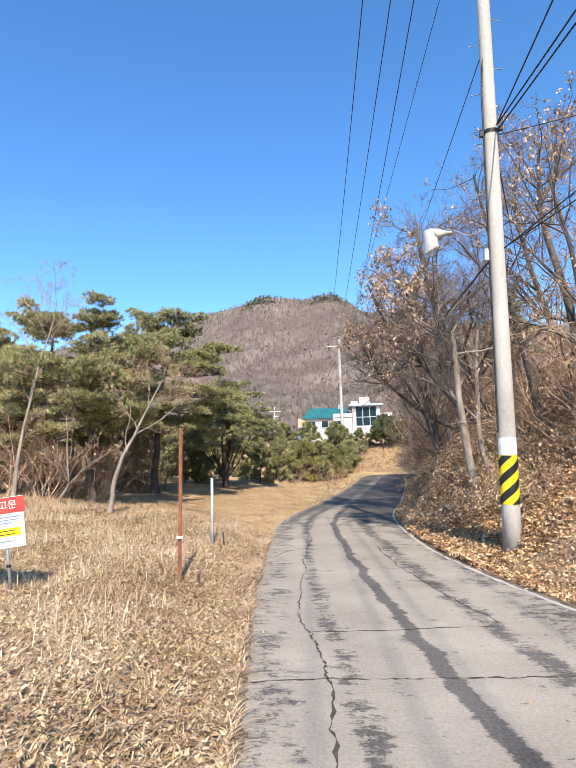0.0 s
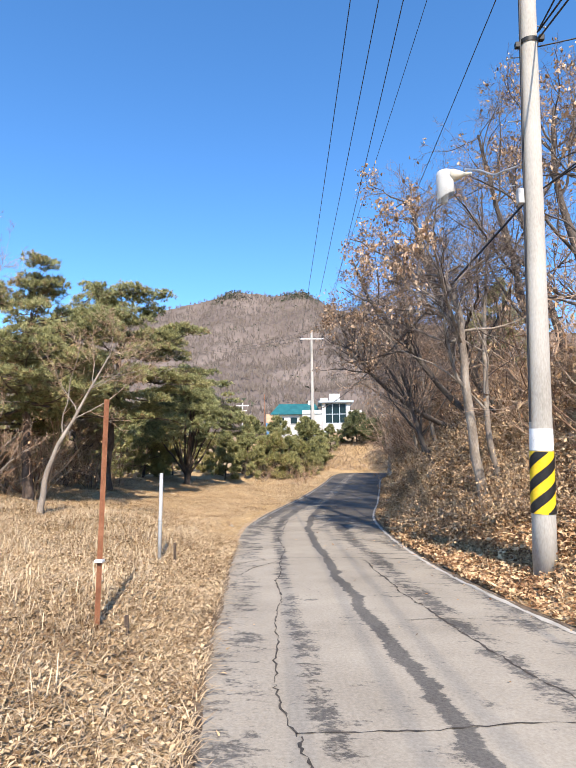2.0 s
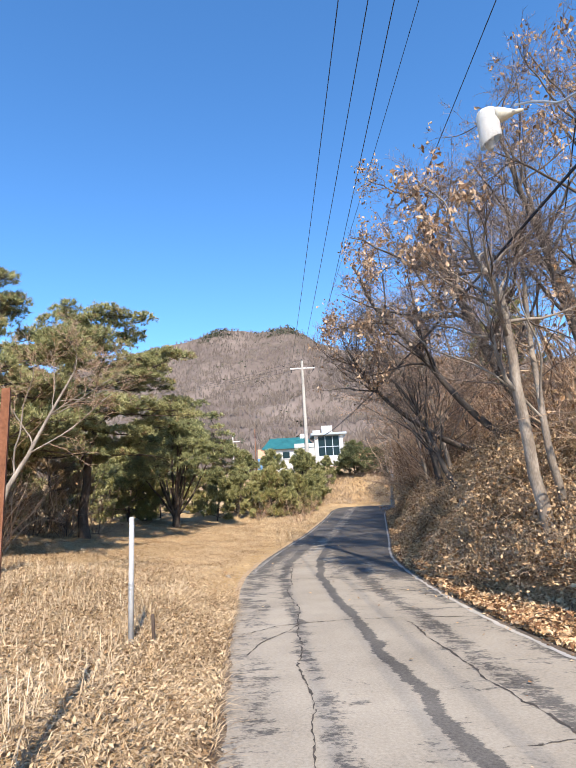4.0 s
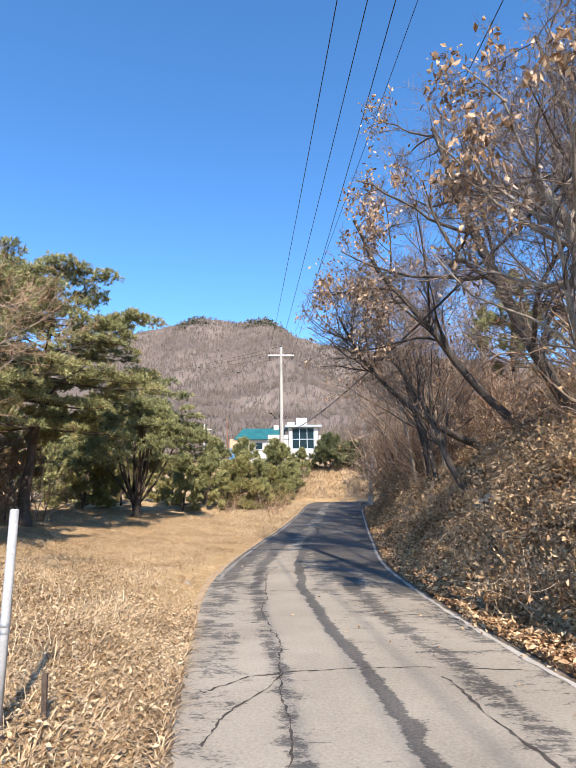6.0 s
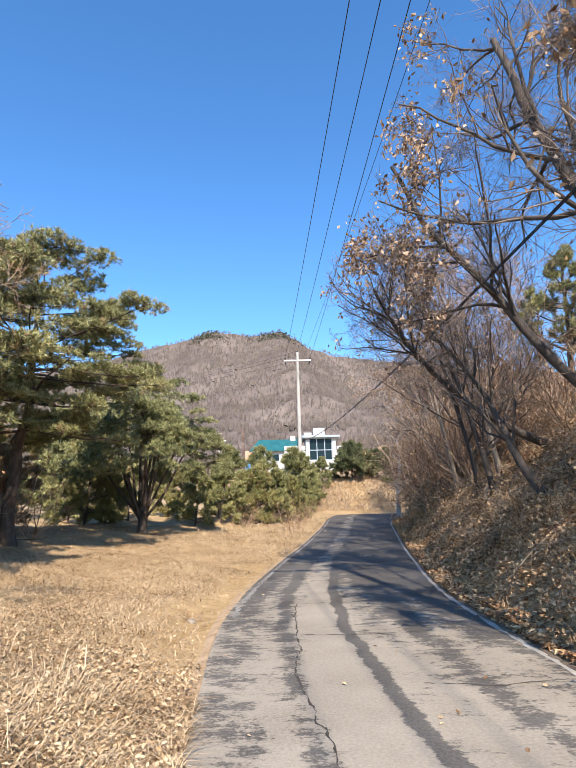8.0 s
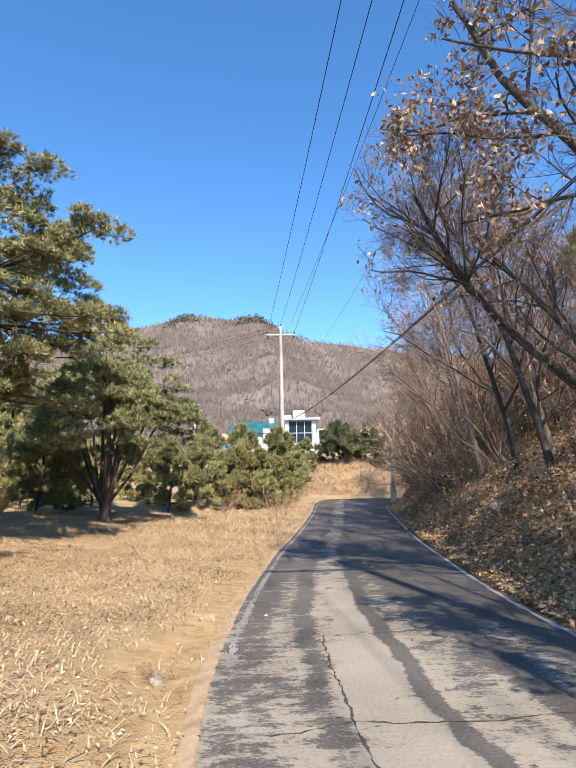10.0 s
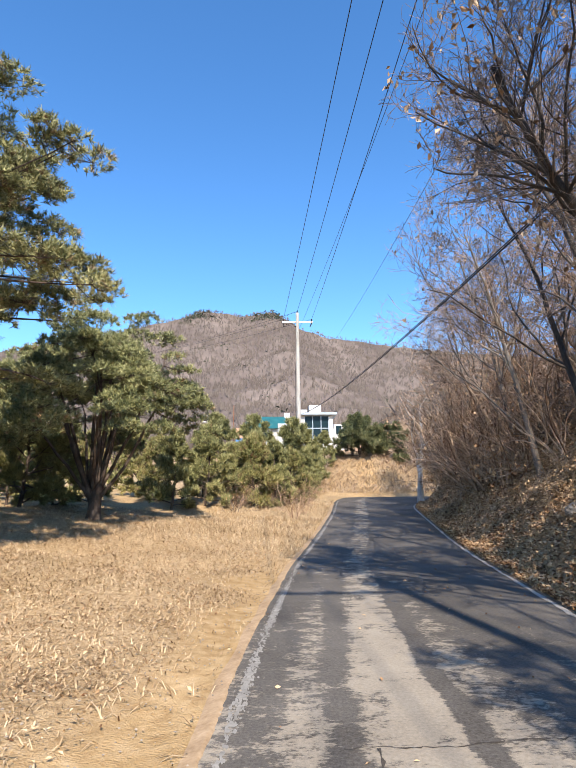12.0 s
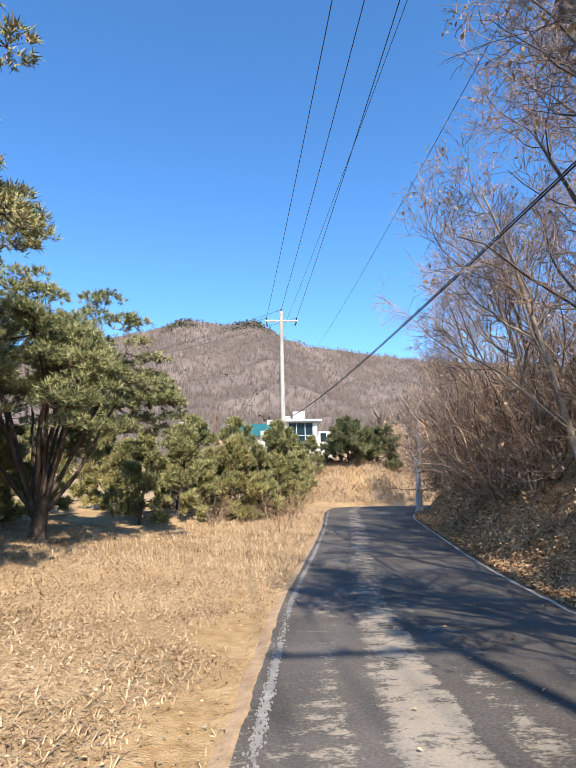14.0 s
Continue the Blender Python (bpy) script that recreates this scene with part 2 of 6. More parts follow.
def road_material():
    """Old concrete with worn remains of a dark surface dressing; u runs across, v along, both in metres."""
    m = bpy.data.materials.new("worn_road")
    m.use_nodes = True
    N, L = m.node_tree.nodes, m.node_tree.links
    b = N["Principled BSDF"]
    b.inputs["Specular IOR Level"].default_value = 0.25
    uv = N.new("ShaderNodeUVMap")
    uv.uv_map = "along"
    sep = N.new("ShaderNodeSeparateXYZ")
    L.new(uv.outputs[0], sep.inputs[0])

    def math_node(op, a, c=None, d=None):
        n = N.new("ShaderNodeMath")
        n.operation = op
        for i, v in enumerate((a, c, d)):
            if v is None:
                continue
            if isinstance(v, (int, float)):
                n.inputs[i].default_value = v
            else:
                L.new(v, n.inputs[i])
        return n.outputs[0]

    def noise_at(scale, stretch=(1, 1, 1), detail=6, rough=0.6, dist=0.0):
        mp = N.new("ShaderNodeMapping")
        mp.inputs["Scale"].default_value = stretch
        L.new(uv.outputs[0], mp.inputs["Vector"])
        n = N.new("ShaderNodeTexNoise")
        n.inputs["Scale"].default_value = scale
        n.inputs["Detail"].default_value = detail
        n.inputs["Roughness"].default_value = rough
        n.inputs["Distortion"].default_value = dist
        L.new(mp.outputs[0], n.inputs["Vector"])
        return n.outputs["Fac"]

    def smooth(x, lo, hi):
        n = N.new("ShaderNodeMapRange")
        n.interpolation_type = "SMOOTHSTEP"
        n.inputs["From Min"].default_value = lo
        n.inputs["From Max"].default_value = hi
        L.new(x, n.inputs["Value"])
        return n.outputs[0]

    u, v = sep.outputs[0], sep.outputs[1]
    wobble = math_node("MULTIPLY_ADD", noise_at(0.5, (0.0, 1, 1)), 0.3, -0.15)
    wob2 = math_node("MULTIPLY_ADD", noise_at(2.5, (0.3, 1, 1)), 0.12, -0.06)
    uu = math_node("ADD", u, math_node("ADD", wobble, wob2))

    def stripe(centre, half, soft):
        d = math_node("ABSOLUTE", math_node("SUBTRACT", uu, centre))
        return math_node("SUBTRACT", 1.0, smooth(d, half, half + soft))

    blotch = noise_at(2.2, (1.0, 0.8, 1), 8, 0.68, 0.6)
    fineb = noise_at(5.5, (0.55, 1.35, 1), 8, 0.8, 0.4)
    speck = noise_at(30, (0.8, 1.2, 1), 4, 0.7)
    wear = math_node("ADD", math_node("MULTIPLY", blotch, 0.36), math_node("ADD", math_node("MULTIPLY", fineb, 0.50), math_node("MULTIPLY", speck, 0.24)))
    wear = math_node("SUBTRACT", wear, 0.05)
    # the dressing survives along the seams, along the edges and more and more further on
    keep = math_node("MULTIPLY", stripe(1.62, 0.0, 0.125), 0.24)
    keep = math_node("ADD", keep, math_node("MULTIPLY", stripe(2.45, 0.03, 0.22), 0.10))
    keep = math_node("ADD", keep, math_node("MULTIPLY", stripe(0.28, 0.06, 0.3), 0.055))
    keep = math_node("ADD", keep, math_node("MULTIPLY", stripe(0.85, 0.02, 0.16), 0.085))
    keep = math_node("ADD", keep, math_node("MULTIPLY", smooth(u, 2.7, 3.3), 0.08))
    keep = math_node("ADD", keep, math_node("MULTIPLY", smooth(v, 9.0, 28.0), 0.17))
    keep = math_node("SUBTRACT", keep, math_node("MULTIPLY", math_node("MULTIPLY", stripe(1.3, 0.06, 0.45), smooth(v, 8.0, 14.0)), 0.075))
    # right half further on: more dressing, plus tree shade put into the colour
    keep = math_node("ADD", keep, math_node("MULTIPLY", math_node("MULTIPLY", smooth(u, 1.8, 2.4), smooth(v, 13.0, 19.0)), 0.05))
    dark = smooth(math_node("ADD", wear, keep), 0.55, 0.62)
    grain = noise_at(38, (1, 1, 1), 6, 0.8)
    big = noise_at(0.7, (1, 1, 1), 4)

    def ramp(fac, c0, c1, lo=0.3, hi=0.7):
        r = N.new("ShaderNodeValToRGB")
        e = r.color_ramp.elements
        e[0].position, e[0].color = lo, (*c0, 1)
        e[1].position, e[1].color = hi, (*c1, 1)
        L.new(fac, r.inputs[0])
        return r.outputs[0]

    tone = math_node("ADD", math_node("MULTIPLY", grain, 0.6), math_node("MULTIPLY", big, 0.4))
    light_c = ramp(tone, (0.25, 0.217, 0.168), (0.425, 0.375, 0.295), 0.38, 0.62)
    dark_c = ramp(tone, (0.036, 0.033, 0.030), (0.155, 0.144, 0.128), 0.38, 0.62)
    mx = N.new("ShaderNodeMix")
    mx.data_type = "RGBA"
    L.new(math_node("MULTIPLY", dark, 0.92), mx.inputs["Factor"])
    L.new(light_c, mx.inputs["A"])
    L.new(dark_c, mx.inputs["B"])
    L.new(mx.outputs["Result"], b.inputs["Base Color"])
    b.inputs["Roughness"].default_value = 0.85
    bp = N.new("ShaderNodeBump")
    bp.inputs["Strength"].default_value = 0.5
    bp.inputs["Distance"].default_value = 0.008
    L.new(math_node("ADD", math_node("MULTIPLY", grain, 0.6), math_node("MULTIPLY", dark, 0.5)), bp.inputs["Height"])
    L.new(bp.outputs[0], b.inputs["Normal"])
    return m


ROAD = road_material()
SOIL_EDGE = material("washed_soil", [(0.26, 0.175, 0.10), (0.42, 0.30, 0.18), (0.54, 0.40, 0.26)], 5, 0.95, 0.6, fine=35)
# real grit, but its dark tone also paints the shade under overhanging grass
SHADED_EDGE_DIRT = material("edge_dirt", [(0.075, 0.052, 0.036), (0.17, 0.125, 0.085), (0.30, 0.235, 0.165)], 4, 0.95, 0.6, fine=35)
CRACK = material("crack_dirt", [(0.035, 0.03, 0.026), (0.07, 0.06, 0.05), (0.12, 0.10, 0.085)], 8, 0.95, 0.3)
EDGE_LINE = material("worn_edge_line", [(0.18, 0.172, 0.155), (0.31, 0.30, 0.27), (0.45, 0.43, 0.39)], 5, 0.85, 0.3, fine=25)
KERB = material("pale_concrete_edge", [(0.30, 0.27, 0.23), (0.45, 0.42, 0.36), (0.55, 0.51, 0.45)], 3, 0.9, 0.4, fine=40)
HILL = material("far_bare_wood", [(0.105, 0.085, 0.075), (0.165, 0.134, 0.116), (0.23, 0.188, 0.16)], 0.012, 0.95, 1.0, fine=0.12, stretch=(1.6, 1, 0.5), detail=10, spec=0.0, bump_dist=4.0)
FAR_TREE = material("far_bare_tree", [(0.12, 0.10, 0.088), (0.15, 0.125, 0.107), (0.188, 0.156, 0.132)], 0.012, 0.95, 0, fine=0.1, island=0.28, spec=0.0)
FAR_PINE = material("far_pine", [(0.05, 0.06, 0.045), (0.085, 0.095, 0.065), (0.12, 0.125, 0.085)], 0.02, 0.95, 0, fine=0.1, island=0.4, spec=0.0)

# ---- mesh helpers ----
RNG = np.random.default_rng(7)


def mesh_of(name, verts, faces, mat, smooth=True):
    """A mesh from arrays: verts (n, 3) and one or more face arrays (m, 3) or (m, 4)."""
    me = bpy.data.meshes.new(name)
    verts = np.asarray(verts, dtype=np.float32)
    arrays = faces if isinstance(faces, (list, tuple)) else [faces]
    arrays = [np.asarray(f, dtype=np.int32) for f in arrays if len(f)]
    loops = np.concatenate([f.ravel() for f in arrays])
    totals = np.concatenate([np.full(len(f), f.shape[1], dtype=np.int32) for f in arrays])
    starts = np.concatenate([[0], np.cumsum(totals)[:-1]]).astype(np.int32)
    me.vertices.add(len(verts))
    me.vertices.foreach_set("co", verts.ravel())
    me.loops.add(len(loops))
    me.loops.foreach_set("vertex_index", loops)
    me.polygons.add(len(totals))
    me.polygons.foreach_set("loop_start", starts)
    me.polygons.foreach_set("loop_total", totals)
    me.polygons.foreach_set("use_smooth", np.full(len(totals), smooth))
    me.update(calc_edges=True)
    me.validate()
    if mat:
        me.materials.append(mat)
    return me


def hang(ob, parent):
    ob.parent = parent
    return ob


def part(name, bm, mat, parent, label=""):
    """Links a bmesh as one mesh object under a thing or a part."""
    me = bpy.data.meshes.new(name)
    bm.to_mesh(me)
    bm.free()
    me.materials.append(mat)
    ob = new(name, me)
    if parent:
        ob.parent = parent
    return tagged(ob, label)


def mpart(name, me, parent, label="", kind=""):
    ob = new(name, me)
    ob.parent = parent
    return tagged(ob, label, kind=kind)


def box_bm(x0, x1, y0, y1, z0, z1, bevel=0.0):
    bm = bmesh.new()
    bmesh.ops.create_cube(bm, size=1)
    bmesh.ops.scale(bm, vec=(x1 - x0, y1 - y0, z1 - z0), verts=bm.verts)
    bmesh.ops.translate(bm, vec=((x0 + x1) / 2, (y0 + y1) / 2, (z0 + z1) / 2), verts=bm.verts)
    if bevel:
        bmesh.ops.bevel(bm, geom=list(bm.edges), offset=bevel, segments=2, affect="EDGES", profile=0.6)
    return bm


def lathe_bm(profile, sides=20, cap=True):
    """A turned shape from (radius, z) pairs."""
    bm = bmesh.new()
    rings = []
    for r, z in profile:
        rings.append([bm.verts.new((r * math.cos(2 * math.pi * i / sides), r * math.sin(2 * math.pi * i / sides), z)) for i in range(sides)])
    for a, c in zip(rings, rings[1:]):
        for i in range(sides):
            f = bm.faces.new((a[i], a[(i + 1) % sides], c[(i + 1) % sides], c[i]))
            f.smooth = True
    if cap:
        bm.faces.new(rings[0][::-1])
        bm.faces.new(rings[-1])
    return bm


def tubes(P, R, sides):
    """Tubes along many lines at once: P (n, k, 3), R (n, k). Returns verts and quads."""
    P, R = np.asarray(P, float), np.asarray(R, float)
    n, k, _ = P.shape
    T = np.gradient(P, axis=1)
    T /= np.linalg.norm(T, axis=2, keepdims=True) + 1e-9
    ref = np.where(np.abs(T[:, :1, 2:3]) > 0.9, np.array([1.0, 0, 0]), np.array([0, 0, 1.0]))
    A = np.cross(T, np.broadcast_to(ref, T.shape))
    A /= np.linalg.norm(A, axis=2, keepdims=True) + 1e-9
    B = np.cross(T, A)
    ang = np.arange(sides) * 2 * np.pi / sides
    V = P[:, :, None] + R[:, :, None, None] * (np.cos(ang)[:, None] * A[:, :, None] + np.sin(ang)[:, None] * B[:, :, None])
    idx = np.arange(n * k * sides).reshape(n, k, sides)
    nxt = np.roll(idx, -1, axis=2)
    q = np.stack([idx[:, :-1], nxt[:, :-1], nxt[:, 1:], idx[:, 1:]], axis=-1).reshape(-1, 4)
    return V.reshape(-1, 3), q


def tube_mesh(name, pts, radii, sides, mat):
    pts = np.asarray(pts, float)
    v, q = tubes(pts[None], np.broadcast_to(radii, (len(pts),))[None], sides)
    return mesh_of(name, v, q, mat)


def sstep(x, lo, hi):
    t = np.clip((np.asarray(x, float) - lo) / (hi - lo), 0, 1)
    return t * t * (3 - 2 * t)


def lumps(x, y, size, seed=0):
    """Cheap smooth unevenness between -1 and 1."""
    r = np.random.default_rng(seed)
    out = np.zeros(np.broadcast(x, y).shape)
    for _ in range(6):
        a, ph, s = r.uniform(0, 6.28), r.uniform(0, 6.28), size * r.uniform(0.6, 1.7)
        out = out + np.sin((np.cos(a) * x + np.sin(a) * y) * 6.28 / s + ph)
    return out / 3.2


# ---- the lie of the land ----
_Y = np.linspace(-70, 60, 1301)


def _curve(ys, xs):
    c = np.interp(_Y, ys, xs)
    k = np.hanning(41)
    return np.convolve(np.pad(c, 20, mode="edge"), k / k.sum(), mode="valid")


_XL = _curve([-70, -6, 0, 2.4, 4.3, 6.3, 9, 12, 15, 17, 20, 24, 26, 32, 36, 40, 42.5, 45, 48, 60],
             [20, 2.2, 0.5, 0.1, -0.15, -0.38, -0.65, -0.88, -1.05, -1.07, -0.83, -0.4, -0.14, 0.95, 1.65, 2.2, 2.6, 3.6, 5.5, 15])
_XR = _curve([-70, -6, 0, 3, 5.8, 7.6, 10.4, 13, 15.7, 18, 21, 24, 29.5, 37.7, 40, 41.5, 43, 60],
             [24.5, 6.6, 4.5, 3.8, 3.25, 2.84, 2.48, 2.40, 2.44, 2.55, 2.95, 3.45, 4.25, 5.45, 6.1, 7.2, 9, 30])


def road_left(y):
    return np.interp(y, _Y, _XL)


def road_right(y):
    return np.interp(y, _Y, _XR)


def road_z(y):
    y = np.asarray(y, float)
    return 0.06 * np.where(y < 24, 0, np.where(y < 30, (y - 24) ** 2 / 12, y - 27)) * (y < 44) + 0.06 * 17 * (y >= 44)


def land(x, y):
    """The height of the ground beside the road."""
    x, y = np.broadcast_arrays(np.asarray(x, float), np.asarray(y, float))
    yc = np.clip(y, -60, 47)
    dl = np.maximum(road_left(yc) - x, 0)
    dr = np.maximum(x - road_right(yc), 0)
    z = road_z(y)
    left = 0.22 * sstep(dl, 0.15, 1.0) * (1 - sstep(y, 13, 18)) + 0.115 * np.minimum(np.maximum(dl - 0.3, 0), 8) + 0.02 * np.clip(dl - 8, 0, 60)
    left = left * (1 - 0.35 * sstep(y, 27, 34)) - 0.03 * sstep(dl, 0, 0.2)
    steep = 0.72 + 0.42 * sstep(y, 9.5, 14) - 0.35 * sstep(y, 30, 42)
    d2 = np.maximum(dr - 0.45 - 0.35 * (1 - sstep(y, 9, 15)), 0)
    bank = steep * 5.2 * (1 - np.exp(-d2 / 5.2)) + 0.16 * np.clip(d2 - 3, 0, 60) + 0.25 * sstep(dr, 0.1, 1.2) - 0.03 * sstep(dr, 0, 0.2)
    bank = bank * (1 - 0.8 * sstep(y, 40, 50) * (1 - sstep(x, 14, 24)))
    rough = sstep(dl + dr, 0.3, 2.5)
    z = z + left + bank + rough * (0.05 * lumps(x, y, 1.7, 1) + 0.07 * lumps(x, y, 5.0, 2)) * (1 + 1.2 * (dr > 0)) + 0.11 * sstep(dr, 0.5, 1.6) * lumps(x, y, 0.8, 13)
    mound = 2.5 * sstep(y, 45.5, 51) * sstep(x, 0.6, 3.5) * (1 + 0.12 * lumps(x, y, 4, 3))
    return z + mound + 0.085 * np.clip(y - 52, 0, 90) + 0.05 * np.clip(y - 142, 0, 300) - 0.08 * np.clip(-x - 40, 0, 0)


# ---- the large structure ----


def grid_mesh(name, xs, ys, mat):
    X, Y = np.meshgrid(xs, ys)
    Z = land(X, Y)
    on = (X > road_left(np.clip(Y, -60, 47)) + 0.05) & (X < road_right(np.clip(Y, -60, 47)) - 0.05) & (Y < 47)
    Z = np.where(on, Z - 0.12, Z)
    V = np.stack([X, Y, Z], -1).reshape(-1, 3)
    i = np.arange(len(xs) * len(ys)).reshape(len(ys), len(xs))
    q = np.stack([i[:-1, :-1], i[:-1, 1:], i[1:, 1:], i[1:, :-1]], -1).reshape(-1, 4)
    me = mesh_of(name, V, q, mat)
    x, y = V[:, 0], V[:, 1]
    yc = np.clip(y, -60, 47)
    dl, dr = road_left(yc) - x, x - road_right(yc)
    soil = sstep(1.35 - dl + 0.5 * lumps(x, y, 2.2, 5), 0.1, 0.8) * sstep(y, 12.5, 16) * (1 - sstep(y, 23, 28)) * (dl > -1)
    soil = np.maximum(soil, (1 - sstep(dl, 0.05, 0.4)) * (dl > -1) * 0.7)
    litter = sstep(dr, 0.2, 1.4) * (1 - sstep(y, 46, 52)) * (1 - 0.25 * sstep(lumps(x, y, 4, 6), -0.1, 0.7))
    far = sstep(y, 60, 90)
    litter = np.maximum(litter, 0.75 * far)
    for key, val in (("soil", soil), ("litter", litter)):
        at = me.attributes.new(key, "FLOAT", "POINT")
        at.data.foreach_set("value", val.astype(np.float32))
    return me


def spaced(*runs):
    return np.unique(np.concatenate([np.arange(a, b, s) for a, b, s in runs]))


ground = new("ground", grid_mesh("ground", spaced((-3000, -300, 300), (-300, -60, 30), (-60, -12, 2), (-12, 12, 0.14), (12, 40, 0.8), (40, 300, 20), (300, 3001, 300)),
                                 spaced((-3000, -200, 400), (-200, -20, 20), (-20, -2, 1), (-2, 34, 0.16), (34, 58, 0.35), (58, 140, 4), (140, 500, 30), (500, 3001, 250)), GROUND))
tagged(ground, "dry straw-coloured grass and leaf litter on sandy soil", "ground", kind="structure")


def road_strip(name, f0, f1, dz, mat, y0=-60.0, y1=46.4, step=0.25, across=8, crown=0.0):
    ys = np.arange(y0, y1, step)
    l, r = road_left(ys), road_right(ys)
    a, b = f0(ys, l, r), f1(ys, l, r)
    s = np.linspace(0, 1, across + 1)
    X = a[:, None] + (b - a)[:, None] * s
    Y = np.broadcast_to(ys[:, None], X.shape)
    Z = road_z(Y) + dz + crown * (1 - (2 * s - 1) ** 2)
    V = np.stack([X, Y, Z], -1).reshape(-1, 3)
    i = np.arange(X.size).reshape(X.shape)
    q = np.stack([i[:-1, :-1], i[:-1, 1:], i[1:, 1:], i[1:, :-1]], -1).reshape(-1, 4)
    me = mesh_of(name, V, q, mat)
    uvl = me.uv_layers.new(name="along")
    li = np.empty(len(me.loops), dtype=np.int32)
    me.loops.foreach_get("vertex_index", li)
    U = (X - l[:, None]).reshape(-1)
    uvl.data.foreach_set("uv", np.stack([U[li], Y.reshape(-1)[li]], -1).astype(np.float32).ravel())
    return me


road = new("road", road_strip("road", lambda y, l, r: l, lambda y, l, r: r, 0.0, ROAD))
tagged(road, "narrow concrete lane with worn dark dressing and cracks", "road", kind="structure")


# ---- the mountain and the far woods ----
def ridge_height(x):
    return np.interp(x, [-1500, -900, -600, -344, -250, -165, -120, -95, -80, -55, -34, -18, -2, 10, 36, 73, 123, 200, 330, 600, 900, 1500],
                     [70, 110, 145, 178, 190, 212, 222, 230, 230.5, 228, 224.5, 228, 229.5, 226, 208, 195, 189, 178, 170, 150, 110, 70])


def hill(x, y):
    t = np.clip((y - 255) / 445, 0, 1)
    rise = 0.62 * t ** 1.15 + 0.38 * t ** 2.2
    back = np.clip((y - 700) / 500, 0, 1)
    z = 22 + (ridge_height(x) - 22) * rise * (1 - back)
    spur = (np.sin(x / 38 + 0.004 * y + 1.3 * np.sin(y / 120)) * 0.5 + np.sin(x / 17 + y / 90) * 0.25 + lumps(x, y, 60, 9) * 0.6)
    return z + spur * 9 * np.sin(np.pi * t) + 1.6 * lumps(x, y, 18, 11) * (t > 0)


hx, hy = np.linspace(-1400, 1400, 351), np.concatenate([np.linspace(250, 700, 120), np.linspace(715, 1200, 20)])
HX, HY = np.meshgrid(hx, hy)
_i = np.arange(HX.size).reshape(HX.shape)
mountain = new("mountain", mesh_of("mountain", np.stack([HX, HY, hill(HX, HY)], -1).reshape(-1, 3),
                                   np.stack([_i[:-1, :-1], _i[:-1, 1:], _i[1:, 1:], _i[1:, :-1]], -1).reshape(-1, 4), HILL))
tagged(mountain, "broad mountain covered in bare grey-brown winter woods", "mountain", kind="structure")


def far_trees(n, xs, ys, zf, h, mat, name, spread=0.32, twigs=7):
    """Bare trees far off: a stem and a fan of upright twigs each."""
    r = np.random.default_rng(n)
    x, y = r.uniform(*xs, n), r.uniform(*ys, n)
    z = zf(x, y)
    H = h * r.uniform(0.6, 1.25, n)
    base = np.stack([x, y, z - 0.5], -1)
    V, F = [], []
    for i in range(twigs):
        a = r.uniform(0, 2 * np.pi, n)
        lean = 0 if i == 0 else spread
        top = base + np.stack([np.cos(a) * lean * H * r.uniform(0.2, 1, n), np.sin(a) * lean * H * 0.6, H * (1 if i == 0 else 1) * r.uniform(0.55, 1.0, n)], -1)
        low = base + np.array([0, 0, 1.0]) * (H * (0 if i == 0 else 0.25))[:, None]
        w = (0.022 if i == 0 else 0.035) * H[:, None] * np.stack([np.ones(n), 0.3 * np.ones(n), np.zeros(n)], -1)
        mid = low * 0.45 + top * 0.55
        V += [low, mid - w, mid + w, top]
    V = np.stack(V, 1)
    b = (np.arange(n) * 4 * twigs)[:, None] + (np.arange(twigs) * 4)[None]
    b = b.reshape(-1)
    F = np.concatenate([np.stack([b, b + 2, b + 3, b + 1], -1)])
    ob = new(name, mesh_of(name, V.reshape(-1, 3), F, mat, smooth=False))
    return ob


tagged(far_trees(26000, (-420, 330), (262, 700), hill, 6.0, FAR_TREE, "mountain_woods", 0.3, 5), "grey bare winter trees covering the mountainside", "woods", kind="stuff")
tagged(far_trees(900, (-150, 120), (112, 262), lambda x, y: land(x, y), 7.0, FAR_TREE, "valley_woods", 0.4, 9), "bare grey trees at the foot of the mountain", "woods", kind="stuff")


def far_pines():
    r = np.random.default_rng(5)
    n = 420
    x = np.concatenate([r.normal(-92, 12, 120), r.normal(-8, 14, 120), r.uniform(-330, 250, 180)])
    y = np.concatenate([r.uniform(675, 703, 240), r.uniform(300, 690, 180)])
    z = hill(x, y)
    k = 9
    c = np.stack([x, y, z + 1.0], -1)[:, None] + r.normal(0, 1, (n, k, 3)) * np.array([2.6, 2.2, 0.9])
    s = r.uniform(0.6, 1.3, (n, k, 1))
    d = r.normal(0, 1, (n, k, 3, 3))
    V = c[:, :, None] + d * s[..., None]
    F = np.arange(n * k * 3).reshape(-1, 3)
    ob = new("mountain_pines", mesh_of("mountain_pines", V.reshape(-1, 3), F, FAR_PINE, smooth=False))
    tagged(ob, "dark pines scattered on the ridge and slopes", "woods", kind="stuff")


far_pines()


